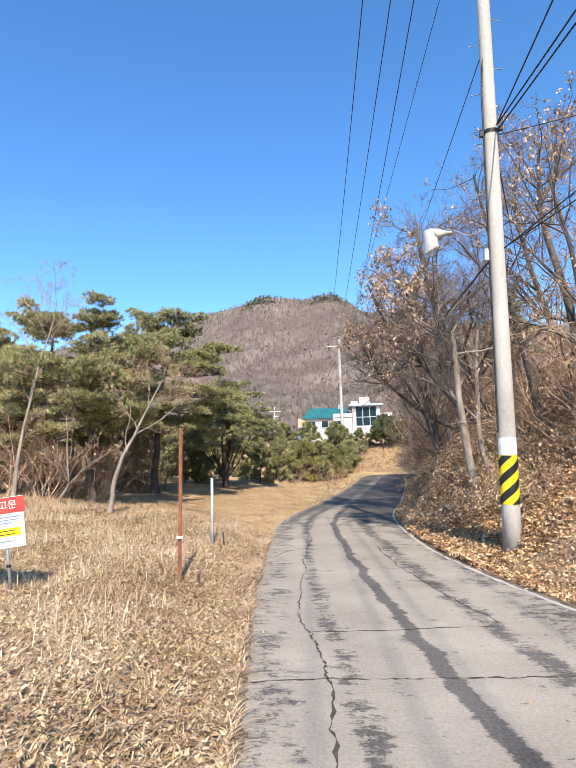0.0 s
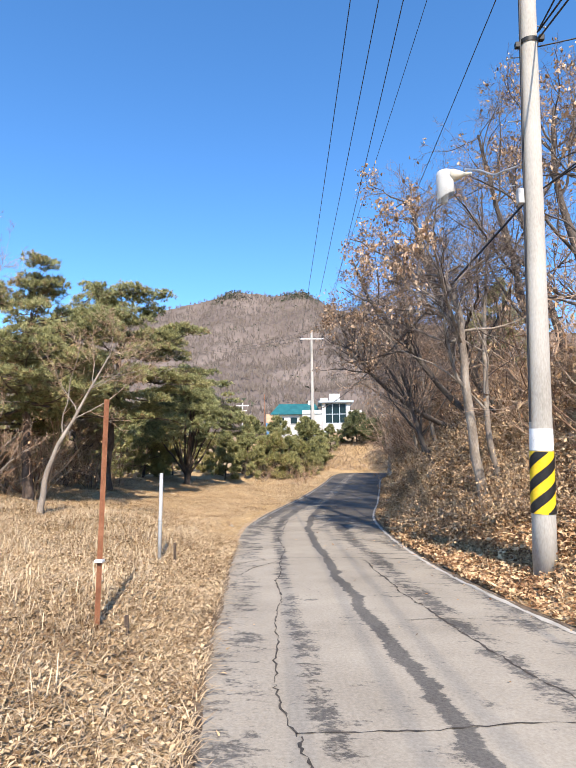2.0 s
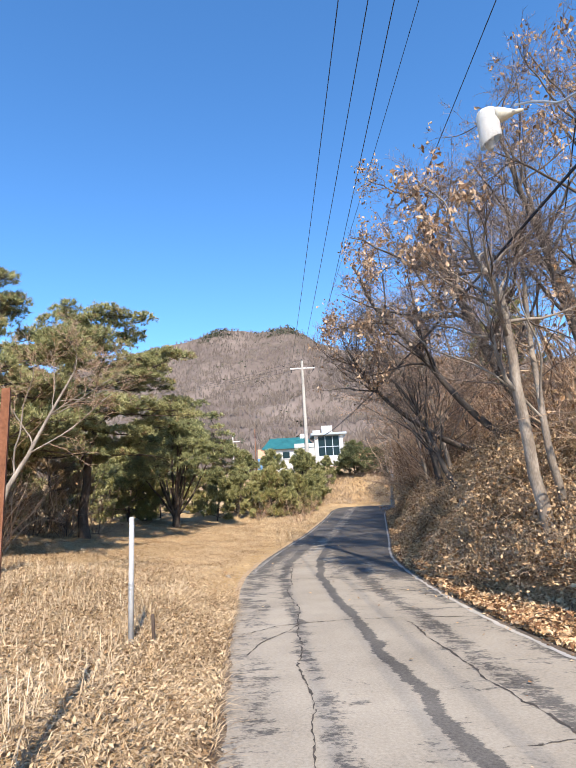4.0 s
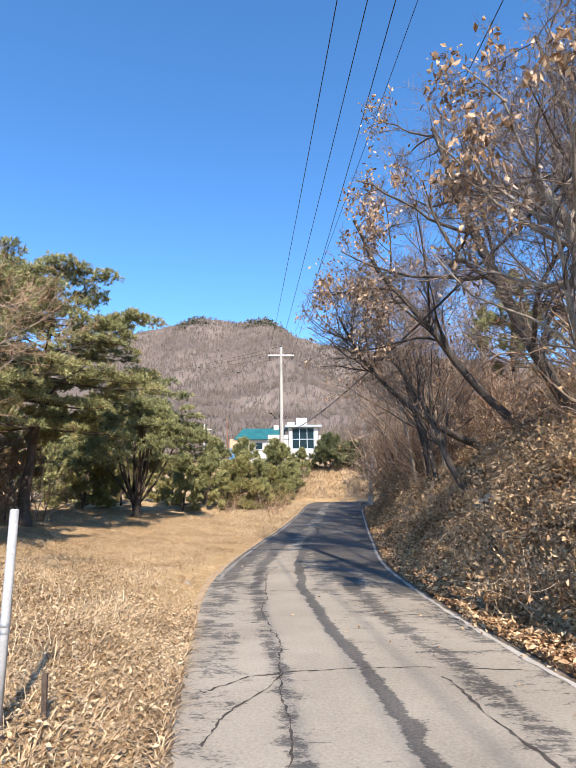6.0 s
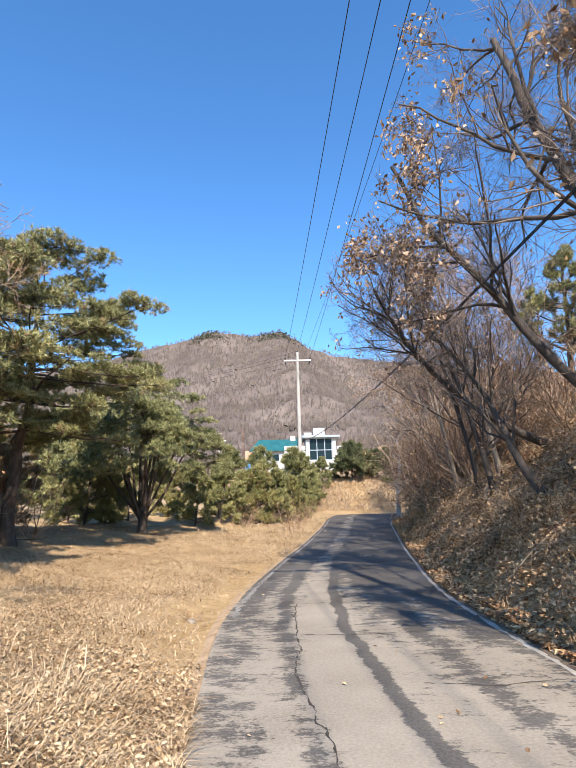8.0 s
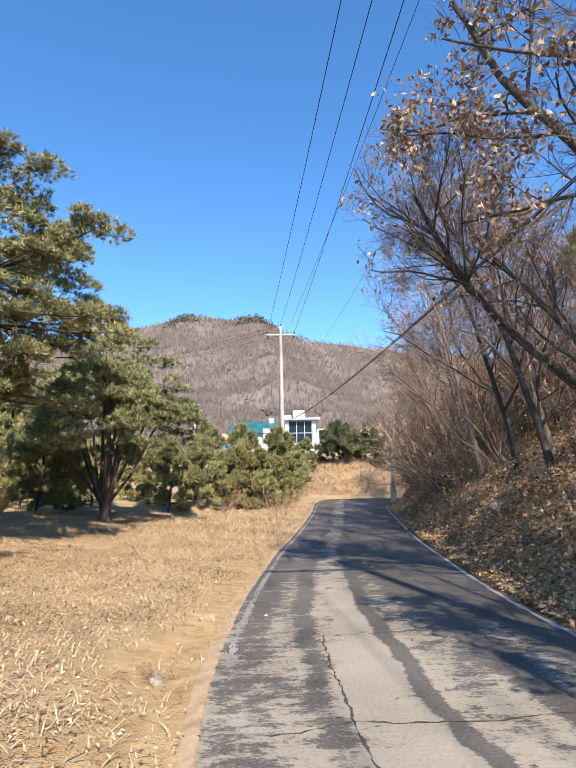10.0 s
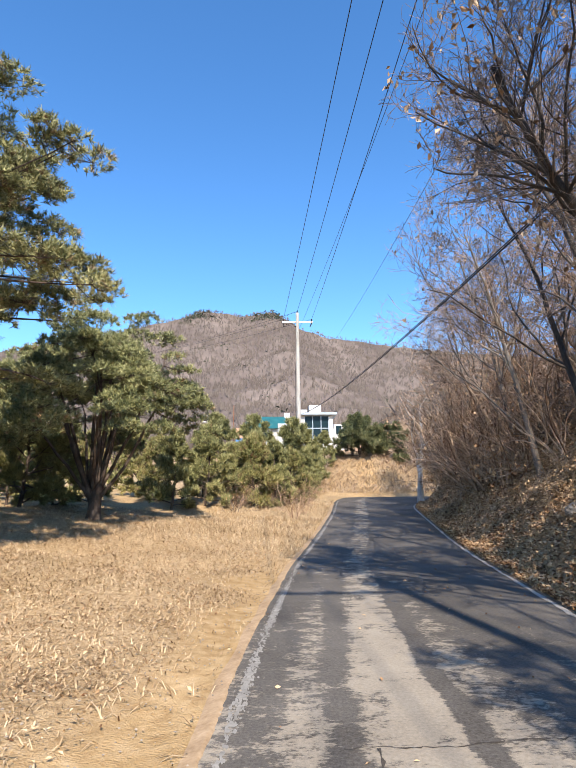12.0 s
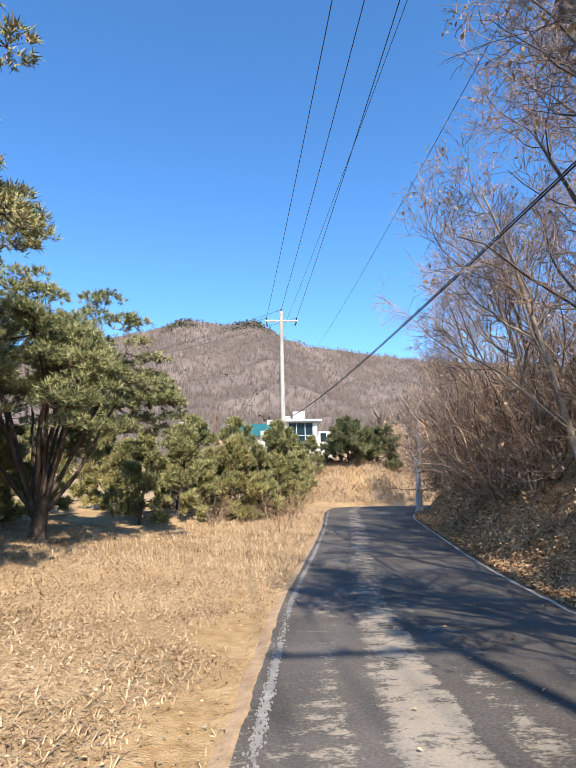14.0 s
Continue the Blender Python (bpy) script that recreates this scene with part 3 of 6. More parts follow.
# ---- branching ----
def children(P, R, per, f, length, angle, up, k, jit, r, bias=(0, 0, 0), thick=0.55, rmin=0.002, flat=1.0):
    """Side branches of many branches at once."""
    n, kk, _ = P.shape
    idx = np.repeat(np.arange(n), per)
    m = len(idx)
    ff = r.uniform(f[0], f[1], m)
    t = ff * (kk - 1)
    i = np.minimum(t.astype(int), kk - 2)
    w = (t - i)[:, None]
    pos = P[idx, i] * (1 - w) + P[idx, i + 1] * w
    T = P[idx, i + 1] - P[idx, i]
    T /= np.linalg.norm(T, axis=1, keepdims=True) + 1e-9
    q = r.normal(0, 1, (m, 3))
    q[:, 2] *= flat
    q = q - T * (q * T).sum(1, keepdims=True)
    q /= np.linalg.norm(q, axis=1, keepdims=True) + 1e-9
    a = np.radians(r.uniform(angle[0], angle[1], m))[:, None]
    d = np.cos(a) * T + np.sin(a) * q + np.array(bias)
    plen = np.linalg.norm(np.diff(P, axis=1), axis=2).sum(1)[idx]
    ln = plen * r.uniform(length[0], length[1], m) * (1.15 - 0.55 * ff)
    pts = [pos]
    for _ in range(k - 1):
        d = d + r.normal(0, jit, (m, 3)) + np.array([0, 0, up])
        d /= np.linalg.norm(d, axis=1, keepdims=True) + 1e-9
        pos = pos + d * (ln / (k - 1))[:, None]
        pts.append(pos)
    rad = R[idx, i] * (1 - w[:, 0]) + R[idx, i + 1] * w[:, 0]
    r0 = np.maximum(rad * thick, rmin)
    taper = np.linspace(1, 0.3, k)
    return np.stack(pts, 1), np.maximum(r0[:, None] * taper, rmin * 0.7)


def pruned(P, R, base, inside):
    """Drops the branches that reach out of the space that the tree fills."""
    if inside is None:
        return P, R
    ok = inside(P + base).all(1)
    return P[ok], R[ok]


def over_lane(Q):
    """Where the trees on the bank reach to over the lane."""
    x, y, z = Q[..., 0], Q[..., 1], Q[..., 2]
    edge = np.interp(y, [8, 11, 13, 17, 18.5, 20.5, 22, 26, 32, 40], [2.4, 1.75, 1.4, 1.0, 0.5, 0.45, 0.9, 1.5, 2.4, 4.2])
    top = np.where(y < 12.4, 6.9 + np.clip(x - 3.2, 0, 9) * 1.3, 99)
    return (x > edge + 0.25 * np.clip(z - 6.5, 0, 5) - 0.25 * np.clip(3 - z, -1, 0)) & (z < top)


def stem(points, r0, r1, k=12, wob=0.05, seed=0):
    """A trunk through a few points."""
    points = np.asarray(points, float)
    s = np.linspace(0, 1, len(points))
    t = np.linspace(0, 1, k)
    P = np.stack([np.interp(t, s, points[:, c]) for c in range(3)], -1)
    P[1:-1] = (P[:-2] + 2 * P[1:-1] + P[2:]) / 4
    r = np.random.default_rng(seed)
    P[1:, :2] += np.cumsum(r.normal(0, wob / 4, (k - 1, 2)), 0)
    R = r0 + (r1 - r0) * t ** 0.8
    R[0] *= 1.25
    return P, R


def merged(sets, sides):
    V, F, o = [], [], 0
    for P, R in sets:
        v, q = tubes(P, R, sides)
        V.append(v)
        F.append(q + o)
        o += len(v)
    return np.concatenate(V), np.concatenate(F)


def leaves_at(C, n_each, size, r, droop=0.7, spread=0.05):
    """Curled leaves at the places C: verts and quads."""
    C = np.repeat(C, n_each, 0) + r.normal(0, spread, (len(C) * n_each, 3))
    m = len(C)
    a = r.normal(0, 1, (m, 3))
    a[:, 2] -= droop * 1.6
    a /= np.linalg.norm(a, axis=1, keepdims=True)
    b = np.cross(a, r.normal(0, 1, (m, 3)))
    b /= np.linalg.norm(b, axis=1, keepdims=True) + 1e-9
    c = np.cross(a, b)
    s = size * r.uniform(0.6, 1.3, (m, 1))
    V = np.stack([C, C + a * s * 0.55 + b * s * 0.28 + c * s * 0.12, C + a * s, C + a * s * 0.55 - b * s * 0.28 + c * s * 0.12], 1)
    i = np.arange(m)[:, None] * 4
    F = np.concatenate([i + np.array([0, 1, 2]), i + np.array([0, 2, 3])])
    return V.reshape(-1, 3), F


def bare_tree(name, trunk_pts, r0, r1, seed, limbs=9, fr=(0.3, 1.0), length=(0.45, 0.8), bias=(0, 0, 0), leaf=0.0, leaf_where=None,
              bark=None, twig=None, label="", dense=(7, 6, 5), group="", angle=(25, 65), up=0.06, inside=None, fine=0.0028):
    """A leafless tree: trunk, limbs, and a crown of twigs, with dead leaves where it keeps them."""
    r = np.random.default_rng(seed)
    bark, twig = bark or BARK_GREY, twig or TWIG
    base = np.asarray(trunk_pts[0], float)
    T, TR = stem(np.asarray(trunk_pts, float) - base, r0, r1, 14, 0.08, seed)
    tree = new(name)
    tree.location = base
    tagged(tree, label, "tree", group)
    mpart("trunk", tube_mesh("trunk", T, TR, 9, bark), tree)
    A, AR = children(T[None], TR[None], limbs, fr, length, angle, up, 9, 0.15, r, bias, 0.46)
    if inside is not None:
        A, AR = pruned(A, AR, base + np.array([0.05, 0, 0]), inside)
    for p, q in zip(A, AR):
        mpart("limb", tube_mesh("limb", p, q, 6, bark), tree)
    B, BR = children(A, AR, dense[0], (0.2, 1.0), (0.3, 0.6), (25, 60), 0.05, 7, 0.16, r, (0, 0, 0), 0.55, 0.004)
    B, BR = pruned(B, BR, base, inside)
    C, CR = children(B, BR, dense[1], (0.15, 1.0), (0.35, 0.65), (25, 60), 0.03, 5, 0.18, r, (0, 0, 0), 0.55, fine * 1.25)
    C, CR = pruned(C, CR, base, inside)
    D, DR = children(C, CR, dense[2], (0.15, 1.0), (0.35, 0.7), (25, 65), 0.03, 4, 0.2, r, (0, 0, 0), 0.6, fine)
    D, DR = pruned(D, DR, base, inside)
    v1, f1 = merged([(B, BR)], 4)
    v2, f2 = merged([(C, CR), (D, DR)], 3)
    mpart("crown", mesh_of("crown", np.concatenate([v1, v2]), [np.concatenate([f1, f2 + len(v1)])], twig), tree, kind="stuff")
    if leaf:
        E = D[:, -1]
        keep = r.uniform(0, 1, len(E)) < leaf
        if leaf_where is not None:
            keep &= leaf_where(E + base, r)
        v, f = leaves_at(E[keep], 4, 0.095, r, spread=0.07)
        mpart("foliage", mesh_of("foliage", v, f, OAK_LEAF, smooth=False), tree, "withered brown leaves", "stuff")
    return tree


def shrub(name, seed, height, stems, mat, label, spread=0.5, leaf=0.0, group="", cat="shrub", dense=(6, 5)):
    r = np.random.default_rng(seed)
    a = r.uniform(0, 2 * np.pi, stems)
    P = []
    for i in range(stems):
        d = np.array([math.cos(a[i]) * spread * r.uniform(0.2, 1), math.sin(a[i]) * spread * r.uniform(0.2, 1), 1.0])
        p = np.array([math.cos(a[i]) * 0.12, math.sin(a[i]) * 0.12, -0.12])
        pts = [p]
        h = height * r.uniform(0.6, 1.1)
        for _ in range(8):
            d = d + r.normal(0, 0.22, 3) + np.array([0, 0, -0.05])
            d /= np.linalg.norm(d)
            p = p + d * h / 8
            pts.append(p)
        P.append(pts)
    P = np.array(P)
    R = np.broadcast_to(np.linspace(0.017, 0.006, 9), (stems, 9)) * (height / 2.2)
    B, BR = children(P, R, dense[0], (0.2, 1.0), (0.25, 0.55), (20, 65), 0.03, 5, 0.2, r, (0, 0, 0), 0.6, 0.0054)
    C, CR = children(B, BR, dense[1], (0.15, 1.0), (0.35, 0.7), (20, 65), 0.02, 4, 0.22, r, (0, 0, 0), 0.65, 0.0042)
    ob = new(name)
    tagged(ob, label, cat, group)
    v, f = merged([(P, R)], 5)
    mpart("stem_clump", mesh_of("stem_clump", v, f, mat), ob, kind="stuff")
    v, f = merged([(B, BR), (C, CR)], 3)
    mpart("crown", mesh_of("crown", v, f, mat), ob, kind="stuff")
    if leaf:
        E = C[:, -1]
        keep = r.uniform(0, 1, len(E)) < leaf
        v, f = leaves_at(E[keep], 2, 0.09, r)
        mpart("foliage", mesh_of("foliage", v, f, DEAD_LEAF, smooth=False), ob, "withered brown leaves", "stuff")
    return ob


def needles(C, A, per, length, width, r):
    """Tufts of needles at C round the axes A: verts and triangles."""
    m = len(C)
    d = A[:, None] * 0.75 + r.normal(0, 0.6, (m, per, 3))
    d /= np.linalg.norm(d, axis=2, keepdims=True) + 1e-9
    w = np.cross(d, r.normal(0, 1, (m, per, 3)))
    w *= width / (np.linalg.norm(w, axis=2, keepdims=True) + 1e-9)
    b = C[:, None] + r.normal(0, 0.02, (m, per, 3))
    V = np.stack([b - w, b + w, b + d * length * r.uniform(0.6, 1.15, (m, per, 1))], 2)
    return V.reshape(-1, 3), np.arange(m * per * 3).reshape(-1, 3)


def pine(name, base, height, r0, seed, limbs=26, low=0.35, reach=0.42, mat=None, label="", top_pts=None, tuft=(6, 5, 5), per=15, ndl=0.15, lean=(0, 0), flat=0.22, group="", brown=0.0, profile=None, nwidth=0.008, rise=0.0, bare=0.3):
    """A pine: trunk, limbs in storeys, twigs, and needles in tufts at the twigs' ends."""
    r = np.random.default_rng(seed)
    base = np.asarray(base, float)
    pts = top_pts or [(0, 0, -0.15), (lean[0] * 0.4, lean[1] * 0.4, height * 0.5), (lean[0], lean[1], height * 0.97)]
    T, TR = stem(pts, r0, 0.025, 16, 0.12, seed)
    tree = new(name)
    tree.location = base
    tagged(tree, label, "pine tree", group)
    mpart("trunk", tube_mesh("trunk", T, TR, 10, PINE_BARK), tree)
    prof = profile or (lambda q: (1 - q) ** 0.6 * (0.55 + 0.45 * min(1, q * 5)))
    A, AR = [], []
    for i in range(limbs):
        q = (i + r.uniform(0, 1)) / limbs
        f = low + (1 - low) * q
        t = f * 15
        j = min(int(t), 14)
        p = T[j] + (T[j + 1] - T[j]) * (t - j)
        az = i * 2.4 + r.uniform(-0.5, 0.5)
        ln = height * reach * max(prof(q), 0.12) * r.uniform(0.75, 1.15)
        d = np.array([math.cos(az), math.sin(az), r.uniform(0.0, 0.35) + 0.8 * q * q + rise])
        P = [p]
        for _ in range(8):
            d = d + r.normal(0, 0.14, 3) + np.array([0, 0, 0.035])
            d /= np.linalg.norm(d)
            p = p + d * ln / 8
            P.append(p)
        A.append(P)
        AR.append(np.linspace(1, 0.25, 9) * max(0.012, TR[j] * 0.5))
    A, AR = np.array(A), np.array(AR)
    for p, q in zip(A, AR):
        mpart("limb", tube_mesh("limb", p, q, 5, PINE_BARK), tree)
    B, BR = children(A, AR, tuft[0], (bare, 1.0), (0.28, 0.5), (25, 65), 0.05, 5, 0.14, r, (0, 0, 0.05), 0.55, 0.006, flat)
    C, CR = children(B, BR, tuft[1], (0.2, 1.0), (0.35, 0.65), (20, 60), 0.08, 4, 0.14, r, (0, 0, 0.1), 0.55, 0.004, flat)
    v, f = merged([(B, BR), (C, CR)], 3)
    mpart("crown", mesh_of("crown", v, f, PINE_BARK), tree, kind="stuff")
    k = tuft[2]
    ends = np.concatenate([np.repeat(C, k, 0)])
    w = r.uniform(0.3, 1.0, len(ends)) * 3
    i = np.minimum(w.astype(int), 2)
    n = np.arange(len(ends))
    pos = ends[n, i] + (ends[n, i + 1] - ends[n, i]) * (w - i)[:, None]
    ax = ends[n, 3] - ends[n, 2]
    ax /= np.linalg.norm(ax, axis=1, keepdims=True) + 1e-9
    ax[:, 2] += 0.6
    pos = pos + r.normal(0, 0.035, pos.shape)
    old = r.uniform(0, 1, len(pos)) < brown
    v, f = needles(pos[~old], ax[~old], per, ndl, nwidth, r)
    mpart("crown", mesh_of("crown", v, f, mat or NEEDLE, smooth=False), tree, kind="stuff")
    if old.any():
        v, f = needles(pos[old], ax[old], per, ndl, nwidth, r)
        mpart("old_foliage", mesh_of("old_foliage", v, f, NEEDLE_BROWN, smooth=False), tree, "browned older needles", "stuff")
    return tree


def pads(C, rad, r, dens, per, length, width):
    """Flat, slightly domed cushions of upright needle tufts round the places C."""
    n = np.maximum((dens * (rad / 0.3) ** 2).astype(int), 5)
    i = np.repeat(np.arange(len(C)), n)
    m = len(i)
    a, q = r.uniform(0, 2 * np.pi, m), np.sqrt(r.uniform(0, 1, m)) * r.uniform(0.85, 1.2, m)
    off = np.stack([np.cos(a) * q, np.sin(a) * q, 0.34 * (1 - q * q) + r.normal(0, 0.12, m)], -1) * rad[i][:, None]
    ax = np.stack([np.cos(a) * q * 0.8, np.sin(a) * q * 0.8, np.full(m, 0.8)], -1) + r.normal(0, 0.25, (m, 3))
    ax /= np.linalg.norm(ax, axis=1, keepdims=True)
    return needles(C[i] + off, ax, per, length, width, r), C[i] + off, i


def links(A, B, sag, r0, r1):
    """Thin twigs from the places A to the places B."""
    t = np.linspace(0, 1, 4)[None, :, None]
    P = A[:, None] * (1 - t) + B[:, None] * t
    P[:, :, 2] -= sag * 4 * (t * (1 - t))[:, :, 0]
    return P, np.broadcast_to(np.linspace(r0, r1, 4), (len(A), 4))


def foliage_of(tree, C, rad, root, r, mat, dens, per, ndl, nwidth, brown):
    """Twigs and needle cushions of a pine's crown."""
    (v, f), tips, i = pads(C, rad, r, dens, per, ndl, nwidth)
    some = r.uniform(0, 1, len(tips)) < 0.3
    v1, f1 = merged([links(root, C, 0.02, 0.010, 0.005), links(C[i[some]], tips[some], 0.0, 0.004, 0.002)], 3)
    mpart("twig_spray", mesh_of("twig_spray", v1, f1, PINE_BARK), tree, kind="stuff")
    old = np.repeat(r.uniform(0, 1, len(tips)) < brown, per)
    mpart("crown", mesh_of("crown", v, f[~old], mat, smooth=False), tree, kind="stuff")
    if old.any():
        mpart("old_foliage", mesh_of("old_foliage", v, f[old], NEEDLE_BROWN, smooth=False), tree, "browned older needles", "stuff")


def layered_pine(name, base, height, r0, seed, limbs, low, reach, levels, mat, label, prof, lean=(0, 0), dens=30, per=14, ndl=0.13, nwidth=0.0105, brown=0.05, bare=0.38):
    """A red pine: a bare lower trunk and near-level limbs in storeys, each carrying flat cushions of needles."""
    r = np.random.default_rng(seed)
    T, TR = stem([(0, 0, -0.15), (lean[0] * 0.4, lean[1] * 0.4, height * 0.5), (lean[0], lean[1], height * 0.97)], r0, 0.035, 16, 0.16, seed)
    tree = new(name)
    tree.location = base
    tagged(tree, label, "pine tree")
    mpart("trunk", tube_mesh("trunk", T, TR, 10, PINE_BARK), tree)
    C, rad, root = [], [], []
    for i in range(limbs):
        lev = i % levels
        q = np.clip((lev + 0.5 + r.uniform(-0.2, 0.2)) / levels, 0, 1)
        t = (low + (1 - low) * q) * 15
        j = min(int(t), 14)
        p = T[j] + (T[j + 1] - T[j]) * (t - j)
        az = i * 2.4 + lev * 0.9 + r.uniform(-0.45, 0.45)
        ln = height * reach * np.interp(q, *prof) * r.uniform(0.72, 1.12)
        d = np.array([math.cos(az), math.sin(az), r.uniform(-0.12, 0.16) + 0.55 * q ** 3])
        P = [p]
        for k in range(8):
            d = d + r.normal(0, 0.11, 3) * np.array([1, 1, 0.5]) + np.array([0, 0, -0.03 if k < 3 else 0.035])
            d /= np.linalg.norm(d)
            P.append(P[-1] + d * ln / 8)
        P = np.array(P)
        mpart("limb", tube_mesh("limb", P, np.linspace(1, 0.25, 9) * max(0.014, TR[j] * 0.42), 5, PINE_BARK), tree)
        n = max(3, int(ln * (1 - bare) / 0.17))
        tt = r.uniform(bare, 1.0, n) * 8
        tt[0] = 8.0
        k = np.minimum(tt.astype(int), 7)
        on = P[k] + (P[k + 1] - P[k]) * (tt - k)[:, None]
        side = np.array([-math.sin(az), math.cos(az), 0.0])
        wide = 0.30 * ln * np.sin(np.clip(tt / 8 - bare + 0.25, 0.1, 1.0) * 2.4)
        off = side * (r.uniform(-1, 1, n) * wide)[:, None] + np.array([0, 0, 1.0]) * r.uniform(0.02, 0.14, n)[:, None]
        off[0] *= 0.2
        root.append(on)
        C.append(on + off)
        rad.append(r.uniform(0.2, 0.4, n))
    foliage_of(tree, np.concatenate(C), np.concatenate(rad), np.concatenate(root), r, mat, dens, per, ndl, nwidth, brown)
    return tree


def umbrella_pine(name, base, seed, stems, wide, z0, z1, mat, label, dens=26, per=13, ndl=0.135, nwidth=0.012, clumps=300):
    """A low pine with many ascending stems under a domed crown."""
    r = np.random.default_rng(seed)
    tree = new(name)
    tree.location = base
    tagged(tree, label, "pine tree")
    T, TR = stem([(0, 0, -0.15), (0.05, 0, 0.45), (0.1, 0, 0.9)], 0.21, 0.14, 6, 0.03, seed)
    mpart("trunk", tube_mesh("trunk", T, TR, 11, PINE_BARK), tree)
    ends, nodes = [], []
    for i in range(stems):
        az, q = i * 2.4 + r.uniform(-0.3, 0.3), math.sqrt((i + 0.5) / stems) * 0.85
        a = np.array([0.04 * math.cos(az), 0.04 * math.sin(az), r.uniform(0.35, 0.75)])
        e = np.array([wide * q * math.cos(az), wide * q * math.sin(az), z0 + (z1 - z0) * math.sqrt(1 - q * q) * 0.82])
        m1 = a * 0.6 + e * 0.4 + np.array([0, 0, -0.25 * q])
        S, SR = stem([a, m1, a * 0.3 + e * 0.7 + r.normal(0, 0.12, 3), e], 0.085 - 0.03 * q, 0.018, 12, 0.10, seed + i)
        mpart("limb", tube_mesh("limb", S, SR, 6, PINE_BARK), tree)
        nodes.append(S[5:])
    nodes = np.concatenate(nodes)
    q, az = np.sqrt(r.uniform(0, 1, clumps)), r.uniform(0, 2 * np.pi, clumps)
    lump = 1 + 0.16 * np.sin(az * 3 + seed) + 0.1 * np.sin(az * 7)
    z = z0 - 0.35 * q ** 4 + (z1 - z0) * np.sqrt(np.clip(1 - q * q, 0, 1)) * r.uniform(0.55, 1.0, clumps) * lump
    C = np.stack([wide * q * lump * np.cos(az), wide * q * lump * np.sin(az), z], -1)
    near = np.linalg.norm(C[:, None] - nodes[None], axis=2).argmin(1)
    foliage_of(tree, C, r.uniform(0.25, 0.48, clumps), nodes[near], r, mat, dens, per, ndl, nwidth, 0.02)
    return tree


def on_land(x, y, dz=0.0):
    return (x, y, float(land(x, y)) + dz)


# ---- pines on the grass ----
FLAT_TOP = ([0, 0.1, 0.35, 0.65, 0.9, 1.0], [0.62, 0.78, 1.0, 0.9, 0.66, 0.4])
ROUND_TOP = ([0, 0.25, 0.6, 0.9, 1.0], [0.8, 1.0, 0.85, 0.5, 0.25])
layered_pine("pine_tree", on_land(-7.1, 16.4), 5.7, 0.17, 21, 44, 0.42, 0.60, 5, NEEDLE, "tall red pine with layered olive-green crown and grey trunk", FLAT_TOP, (-0.4, 0.2), brown=0.12)
layered_pine("pine_tree", on_land(-7.1, 22.6), 7.1, 0.19, 22, 54, 0.37, 0.47, 6, NEEDLE, "tall red pine with layered olive-green crown on the grass", FLAT_TOP, (0.4, -0.2), brown=0.05)
layered_pine("pine_tree", on_land(-10.8, 20.5), 6.8, 0.18, 23, 42, 0.22, 0.54, 6, NEEDLE, "broad pine with olive-green needles behind bare saplings", ROUND_TOP, per=9, nwidth=0.017, ndl=0.16, dens=22, brown=0.12)
layered_pine("pine_tree", on_land(-13.0, 18.0), 6.4, 0.18, 24, 40, 0.22, 0.52, 6, NEEDLE, "broad pine with olive-green needles behind bare saplings", ROUND_TOP, per=9, nwidth=0.017, ndl=0.16, dens=22, brown=0.15)
umbrella_pine("pine_tree", on_land(-5.5, 29.4), 25, 15, 2.75, 2.15, 5.55, NEEDLE_DARK, "low spreading dark pine with many ascending stems")
pine("pine_tree", on_land(-8.2, 31.2), 3.5, 0.07, 26, 30, 0.08, 0.55, NEEDLE_BRIGHT, "young bright green pine beneath taller pines", tuft=(7, 5, 6), flat=0.8, ndl=0.18, nwidth=0.011)
pine("pine_tree", on_land(-10.6, 27.6), 4.2, 0.10, 27, 26, 0.10, 0.45, NEEDLE_BROWN, "browning young pine among taller pines", tuft=(7, 5, 5), flat=0.8, ndl=0.18, nwidth=0.011)

young = pine("young_pine", on_land(-3.2, 35.5), 3.0, 0.05, 31, 28, 0.06, 0.44, NEEDLE, "young olive-green pine in a loose hedge", ndl=0.19, nwidth=0.017, tuft=(5, 4, 4), flat=0.9, group="hedge of young pines", per=10)
young_b = pine("young_pine", on_land(-1.4, 36.4), 2.8, 0.05, 32, 28, 0.05, 0.46, NEEDLE_BRIGHT, "young yellowish-green pine in a loose hedge", ndl=0.19, nwidth=0.017, brown=0.16, tuft=(5, 4, 4), flat=0.9, group="hedge of young pines", per=10)
_r = random.Random(4)
for i, (x, y) in enumerate([(-5.2, 36.5), (-4.3, 34.6), (-2.3, 37.8), (-0.5, 37.6), (0.2, 39.2), (0.9, 41.0), (-3.7, 38.6), (1.0, 43.0), (-6.4, 38.5), (-1.6, 40.5), (-7.8, 36.0), (-9.2, 38.0), (0.4, 45.5), (1.9, 48.2), (-0.4, 43.5), (2.7, 49.8)]):
    s = _r.uniform(0.8, 1.05) * (0.88 if x > -1.5 else 1.05)
    copy_thing(young if i % 2 else young_b, Matrix.Translation(on_land(x, y)) @ Matrix.Rotation(_r.uniform(0, 6), 4, "Z") @ Matrix.Diagonal((s, s, s, 1)))
